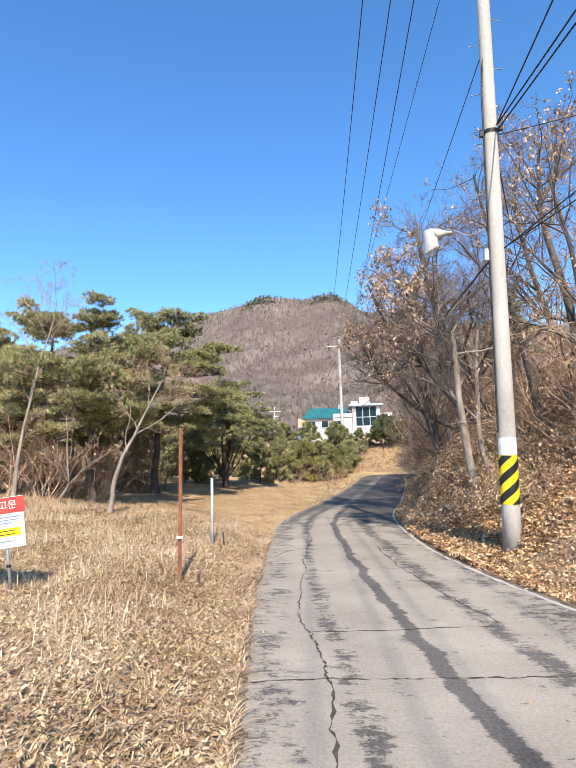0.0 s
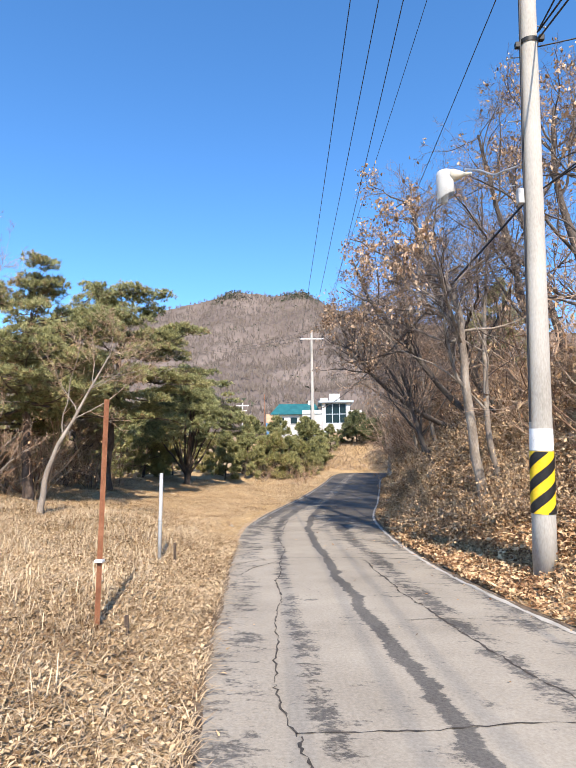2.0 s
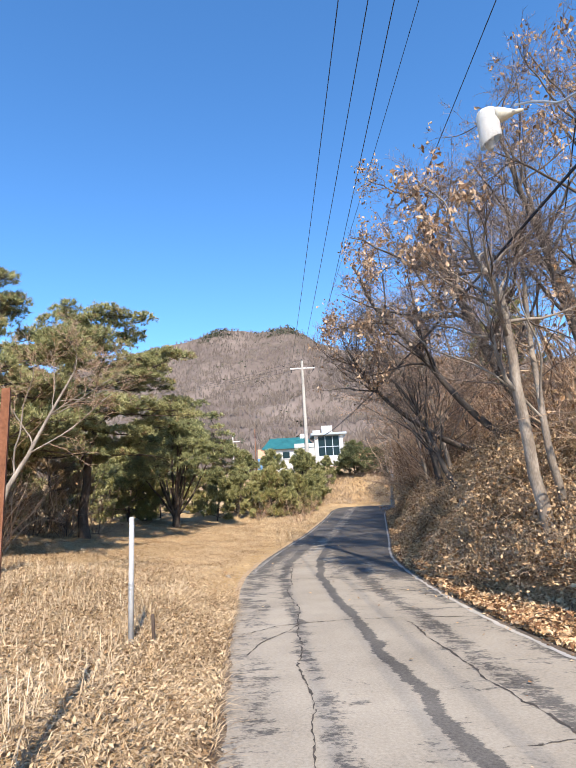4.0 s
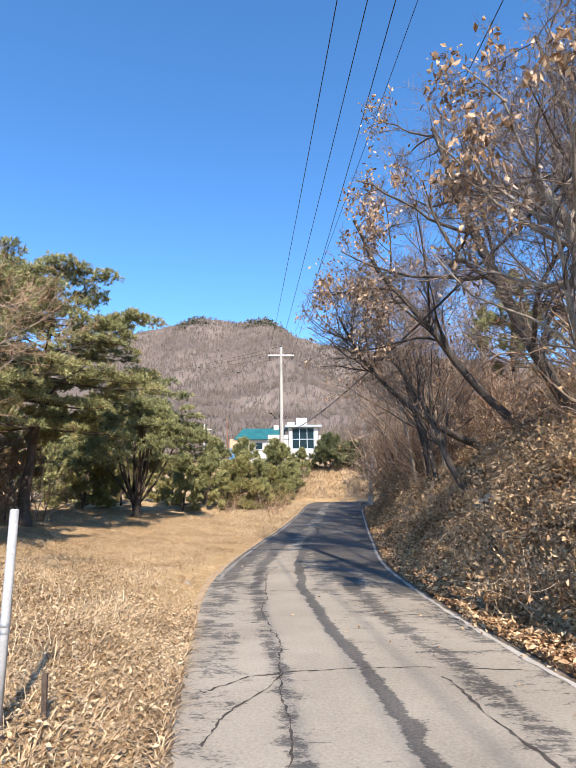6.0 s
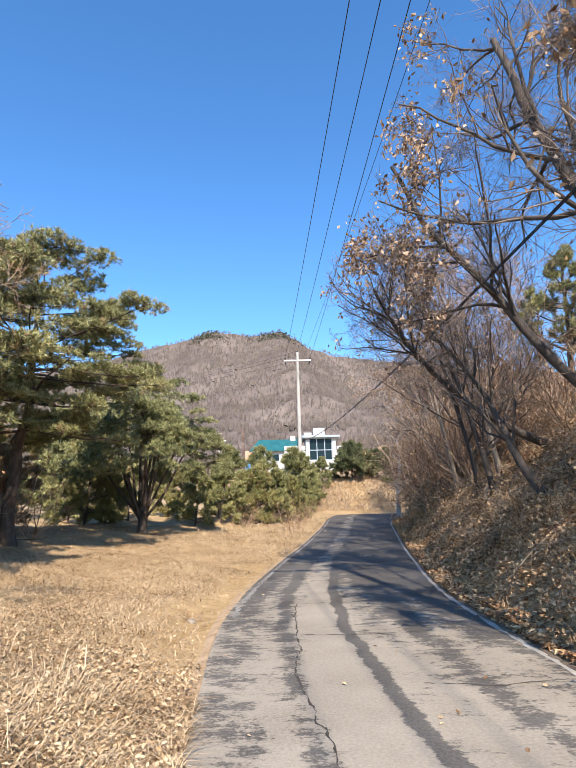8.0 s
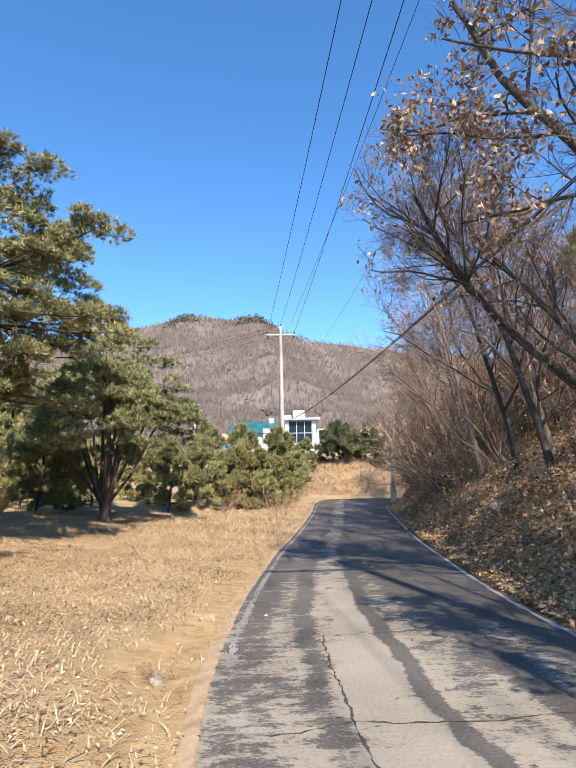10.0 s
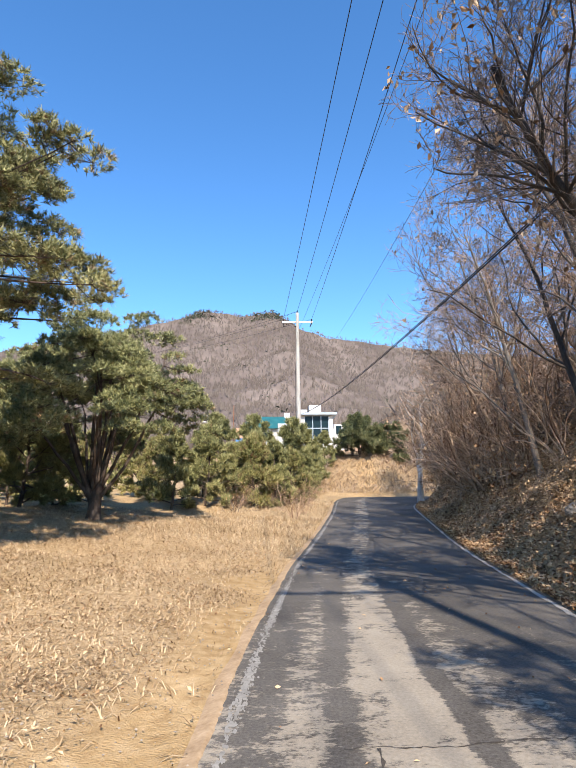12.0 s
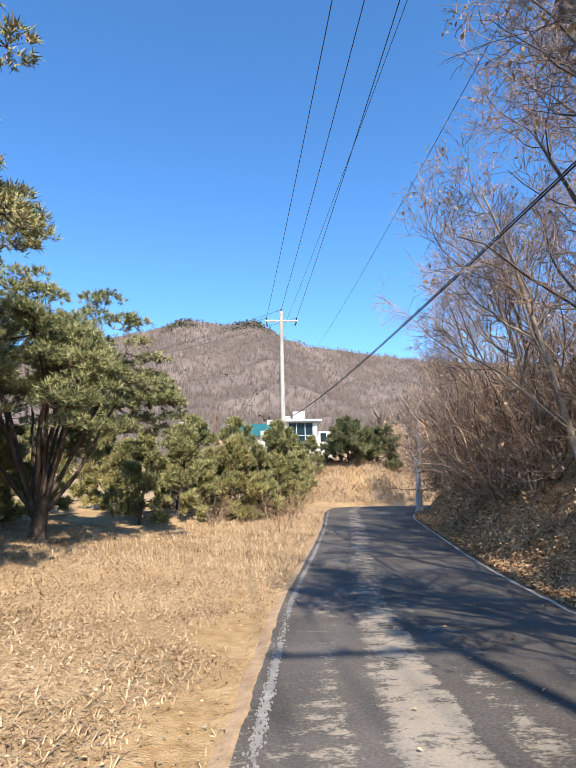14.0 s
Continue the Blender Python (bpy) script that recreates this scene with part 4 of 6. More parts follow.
for i, (x, y, s) in enumerate([(-16, 34, 2.0), (-12.5, 38, 1.9), (-19, 29, 2.2), (-9, 44, 1.8), (-22, 24, 2.2), (-15, 45, 2.0), (-11, 30, 1.0), (-13, 28, 1.2), (-8, 33, 0.9), (-10, 34, 1.1), (-15.5, 25.5, 1.2), (-18, 21, 1.4), (-12.6, 23.6, 0.9)]):
    copy_thing(young if i % 2 else young_b, Matrix.Translation(on_land(x, y)) @ Matrix.Rotation(i * 1.7, 4, "Z") @ Matrix.Diagonal((s, s, s, 1)))
for x, y, s in ((0.5, 44.8, 1.35), (1.1, 47.4, 1.3), (-1.6, 42.5, 1.35), (-3.4, 41.5, 1.3)):
    copy_thing(young, Matrix.Translation(on_land(x, y)) @ Matrix.Rotation(s * 9, 4, "Z") @ Matrix.Diagonal((s, s, s, 1)))
# dark bushy pine on the mound at the bend
pine("young_pine", on_land(5.1, 50.2), 1.9, 0.07, 33, 30, 0.04, 1.05, NEEDLE_DEEP, "dark bushy pine on a grassy mound", profile=lambda q: 1 - 0.5 * q, tuft=(8, 6, 5), flat=0.9, ndl=0.22, nwidth=0.02, per=9)
pine("young_pine", on_land(7.0, 50.8), 1.75, 0.07, 34, 28, 0.04, 1.0, NEEDLE_DEEP, "dark bushy pine on a grassy mound", profile=lambda q: 1 - 0.5 * q, tuft=(8, 6, 5), flat=0.9, ndl=0.22, nwidth=0.02, per=9)
# green pine on the slope
pine("pine_tree", on_land(8.8, 24.5), 5.2, 0.14, 35, 24, 0.25, 0.4, NEEDLE, "green pine behind bare trees on the bank", tuft=(6, 5, 5))

# ---- bare trees on the bank ----
def oak_leafy(E, r):
    return (E[:, 0] < 2.7) & (E[:, 2] > 3.6) & (r.uniform(0, 1, len(E)) < 0.9 * np.clip((E[:, 2] - 3.0) / 4.0, 0.15, 1))


def zb(x, y, dz=-0.1):
    return float(land(x, y)) + dz


bare_tree("oak_tree", [(3.8, 11.65, zb(3.8, 11.65)), (3.65, 11.58, 1.8), (3.5, 11.3, 3.3), (3.5, 11.35, 4.4), (3.2, 11.5, 5.2)], 0.105, 0.05, 41, 18, (0.4, 1.0), (0.35, 0.62), (-0.12, 0.1, 0.02), 0.3, oak_leafy,
          BARK_PALE, TWIG, "pale-barked oak with withered leaves below the bank", (10, 8, 5), angle=(35, 80), up=0.02, inside=over_lane)
bare_tree("bare_tree", [(4.1, 11.8, zb(4.1, 11.8)), (3.86, 11.6, 2.3), (4.1, 12.2, 4.4), (4.5, 13.0, 6.4)], 0.07, 0.025, 42, 12, (0.3, 1.0), (0.35, 0.6), (0, 0.1, 0.1), 0, None, BARK_PALE, TWIG, "slender pale-barked bare tree on the bank", inside=over_lane)
bare_tree("oak_tree", [(5.4, 14.4, zb(5.4, 14.4)), (4.9, 14.7, 3.2), (4.1, 15.0, 5.6), (3.7, 15.4, 7.4), (3.6, 15.8, 9.0)], 0.15, 0.05, 43, 20, (0.3, 1.0), (0.34, 0.58), (-0.12, 0.10, 0.04), 0.3, oak_leafy,
          BARK_GREY, TWIG, "oak leaning over the lane with withered leaves", (8, 7, 5), angle=(30, 75), up=0.02, inside=over_lane)
bare_tree("bare_tree", [(4.35, 17.8, zb(4.35, 17.8)), (4.0, 18.1, 2.2), (3.75, 18.7, 3.6), (3.1, 19.4, 5.0)], 0.10, 0.03, 44, 15, (0.3, 1.0), (0.35, 0.6), (-0.08, 0.05, 0.1), 0.04, None, BARK_GREY, TWIG, "bare tree leaning out over the lane", (8, 6, 4), inside=over_lane)
bare_tree("bare_tree", [(6.0, 20.6, zb(6.0, 20.6)), (4.6, 20.2, 3.2), (3.3, 19.8, 4.1), (2.5, 19.4, 4.9), (1.9, 19.2, 6.0)], 0.11, 0.03, 45, 18, (0.3, 1.0), (0.35, 0.55), (-0.02, 0.0, 0.16), 0.03, None, BARK_GREY, TWIG, "bare tree leaning out over the lane", (8, 6, 4), inside=over_lane)
bare_tree("bare_tree", [(6.6, 12.8, zb(6.6, 12.8)), (6.8, 13.0, 5), (6.4, 13.4, 8.0), (6.6, 13.6, 10.0)], 0.15, 0.04, 46, 15, (0.25, 1.0), (0.32, 0.55), (0, 0, 0.1), 0.12, None, BARK_GREY, TWIG, "tall bare tree on the bank", (7, 5, 4))
bare_tree("bare_tree", [(8.4, 17.6, zb(8.4, 17.6)), (8.2, 17.8, 6), (7.6, 18.2, 9.0), (7.4, 18.4, 11.0)], 0.15, 0.04, 47, 17, (0.25, 1.0), (0.32, 0.55), (-0.05, 0, 0.1), 0.05, None, BARK_GREY, TWIG, "tall bare tree on the bank", (7, 5, 4))
for k, (x, y, h, lean) in enumerate([(4.9, 21.6, 7.6, -1.6), (5.6, 22.8, 8.6, -1.4), (5.4, 24.0, 7.4, -1.3), (5.8, 27.0, 8.2, -1.2), (7.4, 25.6, 9.4, -0.6), (6.4, 29.6, 8.6, -1.0), (7.8, 31.8, 9.4, -0.8), (7.2, 34.6, 8.4, -0.7), (8.8, 37.5, 8.6, -0.5), (8.2, 40.5, 7.4, -0.3), (9.6, 28.5, 10.2, -0.6)]):
    g = zb(x, y)
    bare_tree("bare_tree", [(x, y, g), (x + lean * 0.25, y + 0.2, g + (h - g) * 0.4), (x + lean * 0.65, y + 0.4, g + (h - g) * 0.75), (x + lean, y + 0.6, h)], 0.085, 0.02, 80 + k, 20, (0.1, 1.0), (0.35, 0.6), (-0.03, 0, 0.12), 0.02, None,
              BARK_PALE if k % 2 else BARK_GREY, TWIG if k % 3 == 0 else TWIG_RED, "slender bare tree on the bank beside the lane", (8, 5, 3), "bare trees on the bank", (20, 70), inside=over_lane, fine=0.005)
bare_tree("bare_tree", [(5.6, 9.6, zb(5.6, 9.6)), (5.7, 9.9, 4), (5.5, 10.3, 7.4)], 0.10, 0.03, 51, 14, (0.25, 1.0), (0.35, 0.6), (0, 0, 0.1), 0.15, None, BARK_GREY, TWIG, "bare tree on the bank behind a utility pole", (7, 6, 4))
_bx = 6.4
bare_tree("bare_tree", [(_bx, 40.3, zb(_bx, 40.3)), (_bx + 0.05, 40.3, 2.2), (_bx + 0.3, 40.5, 3.8), (_bx + 0.2, 40.8, 5.4)], 0.17, 0.04, 52, 10, (0.3, 1.0), (0.35, 0.6), (0, 0, 0.1), 0.0, None, BARK_WHITE, TWIG, "pale grey-barked bare tree beside the bend")
bare_tree("bare_tree", [(5.9, 13.4, zb(5.9, 13.4)), (5.6, 13.6, 4.8), (5.3, 13.9, 7.4), (5.0, 14.2, 9.8)], 0.12, 0.03, 56, 20, (0.3, 1.0), (0.3, 0.5), (-0.05, 0.02, 0.06), 0.03, None, BARK_GREY, TWIG, "tall dark bare tree with a fine-twigged crown", (8, 6, 4), angle=(25, 70), inside=over_lane)
bare_tree("oak_tree", [(5.6, 16.9, zb(5.6, 16.9)), (4.7, 17.0, 3.4), (3.4, 17.2, 5.2), (2.5, 17.3, 6.4), (2.0, 17.5, 7.8)], 0.11, 0.035, 54, 17, (0.35, 1.0), (0.3, 0.5), (-0.08, 0.05, 0.04), 0.55,
          lambda E, r: (E[:, 2] > 4.4) & (E[:, 0] < 2.6), BARK_GREY, TWIG, "oak reaching over the lane with withered leaves", (8, 7, 5), angle=(30, 75), up=0.02, inside=over_lane)

# ---- saplings on the grass ----
bare_tree("sapling", [on_land(-4.9, 12.6, -0.1), (-4.75, 12.6, 1.6), (-4.3, 12.7, 2.7), (-3.7, 12.9, 4.0)], 0.075, 0.015, 61, 11, (0.4, 1.0), (0.35, 0.6), (0, 0, 0.15), 0, None, BARK_PALE, TWIG_RED, "forked bare sapling with reddish twigs on the grass", (6, 5, 4))
bare_tree("sapling", [on_land(-8.4, 14.2, -0.1), (-8.3, 14.3, 2.0), (-7.9, 14.5, 4.6), (-7.5, 14.6, 6.6)], 0.08, 0.012, 62, 12, (0.3, 1.0), (0.3, 0.5), (0, 0, 0.25), 0, None, BARK_PALE, TWIG_RED, "slender pale bare sapling on the grass", (6, 5, 4))
bare_tree("sapling", [on_land(-6.8, 13.6, -0.1), (-6.6, 13.6, 1.4), (-6.9, 13.8, 3.2)], 0.05, 0.012, 63, 10, (0.25, 1.0), (0.4, 0.7), (0, 0, 0.1), 0, None, BARK_PALE, TWIG_RED, "small bare sapling on the grass", (6, 5, 4))

# ---- thicket on the bank ----
protos = [
    shrub("shrub", 71, 2.3, 12, TWIG_RED, "leafless reddish shrub in the thicket on the bank", 0.75, 0.22, "thicket on the bank", dense=(5, 3)),
    shrub("shrub", 72, 1.8, 14, TWIG, "leafless grey-brown shrub in the thicket on the bank", 0.9, 0.22, "thicket on the bank", dense=(5, 3)),
    shrub("shrub", 73, 2.8, 10, TWIG_RED, "tall leafless shrub in the thicket on the bank", 0.6, 0.06, "thicket on the bank", dense=(6, 3)),
    shrub("shrub", 74, 1.3, 16, TWIG_PALE, "low pale tangled shrub with withered leaves on the bank", 1.3, 0.45, "thicket on the bank", dense=(4, 4)),
]
spots = []
_r = random.Random(11)
while len(spots) < 74:
    y = _r.uniform(8.2, 40.5)
    d = 1.3 + abs(_r.gauss(0, 1)) * 2.4 + (1.4 if y < 28 else 0)
    x = float(road_right(min(y, 42))) + d
    if y < 11.5 and x < 4.6:
        continue
    spots.append((x, y, d))
for i, ob in enumerate(protos):
    ob.location = on_land(spots[i][0], spots[i][1])
for i, (x, y, d) in enumerate(spots[4:]):
    ob = protos[3] if d < 2.4 and i % 3 else protos[i % 4]
    s = _r.uniform(0.55, 0.95) if y < 26 else _r.uniform(0.8, 1.4)
    m = Matrix.Translation(on_land(x, y)) @ Matrix.Rotation(_r.uniform(-0.35, 0.2), 4, "Y") @ Matrix.Rotation(_r.uniform(0, 6.3), 4, "Z") @ Matrix.Diagonal((s, s, s, 1))
    copy_thing(ob, m)
for i, (x, y, s) in enumerate([(6.2, 14.6, 1.5), (6.8, 16.0, 1.6), (5.8, 10.4, 1.2), (6.6, 9.0, 1.5), (6.2, 10.8, 1.4), (7.4, 10.2, 1.6), (8.6, 11.4, 1.7), (8.0, 9.2, 1.4), (9.6, 10.4, 1.6)]):
    copy_thing(protos[(0, 2)[i % 2]], Matrix.Translation(on_land(x, y)) @ Matrix.Rotation(-0.08, 4, "Y") @ Matrix.Rotation(i * 1.3, 4, "Z") @ Matrix.Diagonal((s, s, s, 1)))
for i in range(64):
    if i < 44:
        y = _r.uniform(25, 41)
        x = float(road_right(min(y, 41.5))) + 1.3 + abs(_r.gauss(0, 1)) * 2.6
    else:
        x, y = _r.uniform(9.3, 17), _r.uniform(44, 60)
    s = _r.uniform(1.1, 1.75)
    copy_thing(protos[(0, 2, 1, 2)[i % 4]], Matrix.Translation(on_land(x, y)) @ Matrix.Rotation(_r.uniform(-0.25, 0.15), 4, "Y") @ Matrix.Rotation(_r.uniform(0, 6.3), 4, "Z") @ Matrix.Diagonal((s, s, s, 1)))


def bramble(seed, canes, leaves, label):
    """A low tangle of arching canes that keep their curled dead leaves."""
    r = np.random.default_rng(seed)
    a = r.uniform(0, 2 * np.pi, canes)
    reach, top = r.uniform(0.45, 1.25, canes), r.uniform(0.15, 0.62, canes)
    t = np.linspace(0, 1, 9)
    P = np.zeros((canes, 9, 3))
    c0 = r.normal(0, 0.22, (canes, 2))
    bend = a[:, None] + np.cumsum(r.normal(0, 0.16, (canes, 9)), 1)
    P[:, :, 0] = c0[:, :1] + reach[:, None] * t * np.cos(bend)
    P[:, :, 1] = c0[:, 1:] + reach[:, None] * t * np.sin(bend)
    P[:, :, 2] = top[:, None] * np.sin(t * r.uniform(1.5, 2.7, (canes, 1))) - 0.08 + r.normal(0, 0.02, (canes, 9))
    R = np.broadcast_to(np.linspace(0.0075, 0.003, 9), (canes, 9))
    B, BR = children(P, R, 6, (0.25, 1.0), (0.25, 0.5), (25, 75), 0.02, 5, 0.22, r, (0, 0, 0), 0.7, 0.0026)
    ob = new("bramble")
    tagged(ob, label, "bramble", "brambles on the bank")
    v, f = merged([(P, R), (B, BR)], 3)
    mpart("stem_clump", mesh_of("stem_clump", v, f, TWIG_PALE), ob, kind="stuff")
    L = np.concatenate([B[:, 2:].reshape(-1, 3), P[:, 3:].reshape(-1, 3)])
    v, f = leaves_at(L[r.integers(0, len(L), leaves)], 2, 0.08, r, 0.35, 0.06)
    mpart("foliage", mesh_of("foliage", v, f, BRAMBLE_LEAF, smooth=False), ob, "curled dead leaves", "stuff")
    return ob


tangles = [bramble(91, 26, 380, "low tangled bramble with curled tan dead leaves"), bramble(92, 30, 200, "tangled pale canes with few dead leaves"), bramble(93, 22, 520, "dense low bramble thick with dead leaves")]
_r = random.Random(37)
placed = 0
while placed < 80:
    y = 9.2 + 31 * _r.random() ** 1.15
    d = 1.15 + abs(_r.gauss(0, 1)) * (1.6 if y > 14 else 2.2)
    x = float(road_right(min(y, 42))) + d
    if math.hypot(x - 3.63, y - 8.78) < 1.2 or (y < 10.8 and d < 1.8) or (y > 15 and _r.random() < 0.45):
        continue
    k = _r.uniform(0.6, 1.05)
    m = Matrix.Translation(on_land(x, y)) @ Matrix.Rotation(_r.uniform(-0.75, -0.4), 4, "Y") @ Matrix.Rotation(_r.uniform(0, 6.3), 4, "Z") @ Matrix.Diagonal((k, k, k * _r.uniform(0.8, 1.15), 1))
    if placed < 3:
        tangles[placed].matrix_world = m
    else:
        copy_thing(tangles[placed % 3], m)
    placed += 1
for i in range(26):
    y = 10.7 + i * 0.19
    x = float(road_right(y)) + 0.75 + 1.9 * _r.random()
    k = _r.uniform(0.55, 0.9)
    copy_thing(tangles[i % 3], Matrix.Translation(on_land(x, y)) @ Matrix.Rotation(-0.35, 4, "Y") @ Matrix.Rotation(_r.uniform(0, 6.3), 4, "Z") @ Matrix.Diagonal((k, k, k * 1.3, 1)))
# scrub behind the saplings on the left
for i in range(36):
    x, y = _r.uniform(-16, -7.4), _r.uniform(16.5, 28)
    s = _r.uniform(0.7, 1.15)
    ob = copy_thing(protos[i % 3], Matrix.Translation(on_land(x, y)) @ Matrix.Rotation(_r.uniform(0, 6.3), 4, "Z") @ Matrix.Diagonal((s, s, s, 1)))
    tagged(ob, "leafless scrub beneath the pines", group="scrub beneath the pines")
for i, (x, y, s) in enumerate([(-8.2, 15.4, 1.1), (-9.4, 16.2, 1.2), (-7.6, 18.0, 1.2), (-10.6, 15.6, 1.2), (-9.0, 14.6, 0.9), (-11.6, 14.4, 1.1), (-12.4, 16.0, 1.3)]):
    ob = copy_thing(protos[(0, 2, 0)[i % 3]], Matrix.Translation(on_land(x, y)) @ Matrix.Rotation(i * 1.9, 4, "Z") @ Matrix.Diagonal((s, s, s, 1)))
    tagged(ob, "leafless reddish scrub round the saplings", group="scrub beneath the pines")
for i in range(14):
    x, y = _r.uniform(-4.5, 1.2), _r.uniform(33.6, 38.5)
    if x > float(road_left(y)) - 0.9:
        continue
    s = _r.uniform(0.4, 0.65)
    ob = copy_thing(protos[i % 3], Matrix.Translation(on_land(x, y)) @ Matrix.Rotation(_r.uniform(0, 6.3), 4, "Z") @ Matrix.Diagonal((s, s, s, 1)))
    tagged(ob, "low leafless scrub along the pine hedge", group="scrub along the hedge")


# ---- utility poles ----
def pole_shaft(parent, height, r0, r1, mat):
    n = 18
    bm = lathe_bm([(r0 + (r1 - r0) * i / n, height * i / n) for i in range(n + 1)], 24)
    return part("shaft", bm, mat, parent)


def insulator(parent, x, y, z, drop=0.0):
    bm = lathe_bm([(0.03, 0), (0.06, 0.03), (0.035, 0.06), (0.065, 0.09), (0.035, 0.13), (0.05, 0.17), (0.02, 0.2)], 10)
    bmesh.ops.translate(bm, vec=(x, y, z), verts=bm.verts)
    return part("insulator", bm, BLACK, parent)


PX, PY = 3.55, 8.78
PZ = float(land(PX, PY)) - 0.1
near_pole = new("utility_pole")
near_pole.matrix_world = pose(PX, PY, PZ, 4.6, 0.6, 0)
tagged(near_pole, "pale concrete utility pole with yellow and black warning sheet", "utility pole")
R0, R1, PH = 0.15, 0.088, 13.2


def pole_r(z):
    return R0 + (R1 - R0) * z / PH


pole_shaft(near_pole, PH, R0, R1, POLE_CONCRETE)
# warning sheet: yellow sleeve with black slanted bands
b0, b1 = 0.924 - PZ, 1.718 - PZ
sleeve = lathe_bm([(pole_r(b0) + 0.006, b0), (pole_r(b1) + 0.006, b1)], 32, cap=False)
sheet = part("warning_sheet", sleeve, YELLOW, near_pole, "yellow and black striped reflective sheet")


def slanted_band(z_start, width, slope):
    """One black band that climbs round the pole, cut off at the sheet's ends."""
    n = 60
    bm = bmesh.new()
    row = []
    for i in range(n + 1):
        a = math.pi * (0.75 + 1.5 * i / n)
        lo = z_start + slope * (a - math.pi)
        z0, z1 = max(lo, b0 + 0.002), min(lo + width, b1 - 0.002)
        if z1 - z0 < 0.004:
            row.append(None)
            continue
        row.append([bm.verts.new(((pole_r(z) + 0.009) * math.cos(a), (pole_r(z) + 0.009) * math.sin(a), z)) for z in (z0, z1)])
    for p, q in zip(row, row[1:]):
        if p and q:
            bm.faces.new((p[0], q[0], q[1], p[1]))
    for v in [v for v in bm.verts if not v.link_faces]:
        bm.verts.remove(v)
    return bm


for i in range(-3, 4):
    bm = slanted_band(b0 + 0.30 * i - 0.04, 0.15, 0.13)
    if len(bm.faces):
        part("black_band", bm, BLACK, sheet)
    else:
        bm.free()
tag = lathe_bm([(pole_r(b1) + 0.004, b1 + 0.01), (pole_r(b1 + 0.3) + 0.004, b1 + 0.29)], 32, cap=False)
bmesh.ops.delete(tag, geom=[f for f in tag.faces if f.calc_center_median().y > 0.02], context="FACES")
part("pole_tag", tag, WHITE_PAINT, near_pole, "white number plate")
for i, z in enumerate(np.arange(5.2, 12.6, 0.45)):
    a = 0.25 if i % 2 else math.pi - 0.25
    bm = lathe_bm([(0.008, 0), (0.008, 0.17), (0.014, 0.171), (0.014, 0.185)], 6)
    bmesh.ops.rotate(bm, cent=(0, 0, 0), matrix=Matrix.Rotation(math.pi / 2, 3, "Y"), verts=bm.verts)
    bmesh.ops.translate(bm, vec=(pole_r(z) - 0.02, 0, 0), verts=bm.verts)
    bmesh.ops.rotate(bm, cent=(0, 0, 0), matrix=Matrix.Rotation(a, 3, "Z"), verts=bm.verts)
    bmesh.ops.translate(bm, vec=(0, 0, z), verts=bm.verts)
    part("step_bolt", bm, STEEL, near_pole)
for z in (7.14,):
    part("clamp", lathe_bm([(pole_r(z) + 0.012, z), (pole_r(z) + 0.012, z + 0.06)], 24, cap=False), BLACK, near_pole)
    for sx in (-1, 1):
        bm = box_bm(-0.035, 0.035, -0.03, 0.03, -0.04, 0.04, 0.01)
        bmesh.ops.translate(bm, vec=(sx * (pole_r(z) + 0.045), -0.04, z + 0.03 + 0.05 * sx), verts=bm.verts)
        part("wire_holder", bm, BLACK, near_pole)
part("crossarm", box_bm(-1.8, 0.45, -0.14, -0.05, 12.0 - PZ, 12.09 - PZ, 0.008), STEEL, near_pole)
for x in (-1.68, -1.05, -0.55):
    insulator(near_pole, x, -0.1, 12.09 - PZ)
down = np.array([(-pole_r(z) - 0.016 + (0.10 if z > 8 else 0) * min(1, z - 8), -0.06, z) for z in np.linspace(2.0, 12.0, 30)])
mpart("down_cable", tube_mesh("down_cable", down, 0.014, 6, CABLE), near_pole)

# street lamp on the pole's arm
lamp_t = new("street_lamp")
lamp_t.location = (PX - 0.12, PY - 0.42, 5.35)
tagged(lamp_t, "white hooded street lamp on a thin bracket arm", "street lamp")
lx, ly, lz = 2.70 - (PX - 0.12), 9.3 - PY + 0.42, 5.72 - 5.35
arm_pts = np.array([(0.0, 0.0, 0.18), (-0.15, 0.12, 0.18), (-0.22, 0.3, 0.22), (-0.36, 0.5, 0.42), (lx + 0.25, ly - 0.2, lz + 0.2)])
s_ = np.linspace(0, 1, 14)
arm = np.stack([np.interp(s_, np.linspace(0, 1, 5), arm_pts[:, c]) for c in range(3)], -1)
mpart("arm", tube_mesh("arm", arm, 0.014, 8, STEEL), lamp_t)
bm = box_bm(-0.04, 0.04, -0.04, 0.04, -0.26, -0.05, 0.01)
bmesh.ops.translate(bm, vec=(-0.02, -0.03, -0.12), verts=bm.verts)
part("switch_box", bm, GREY_PAINT, lamp_t, "grey-blue switch box on the pole")
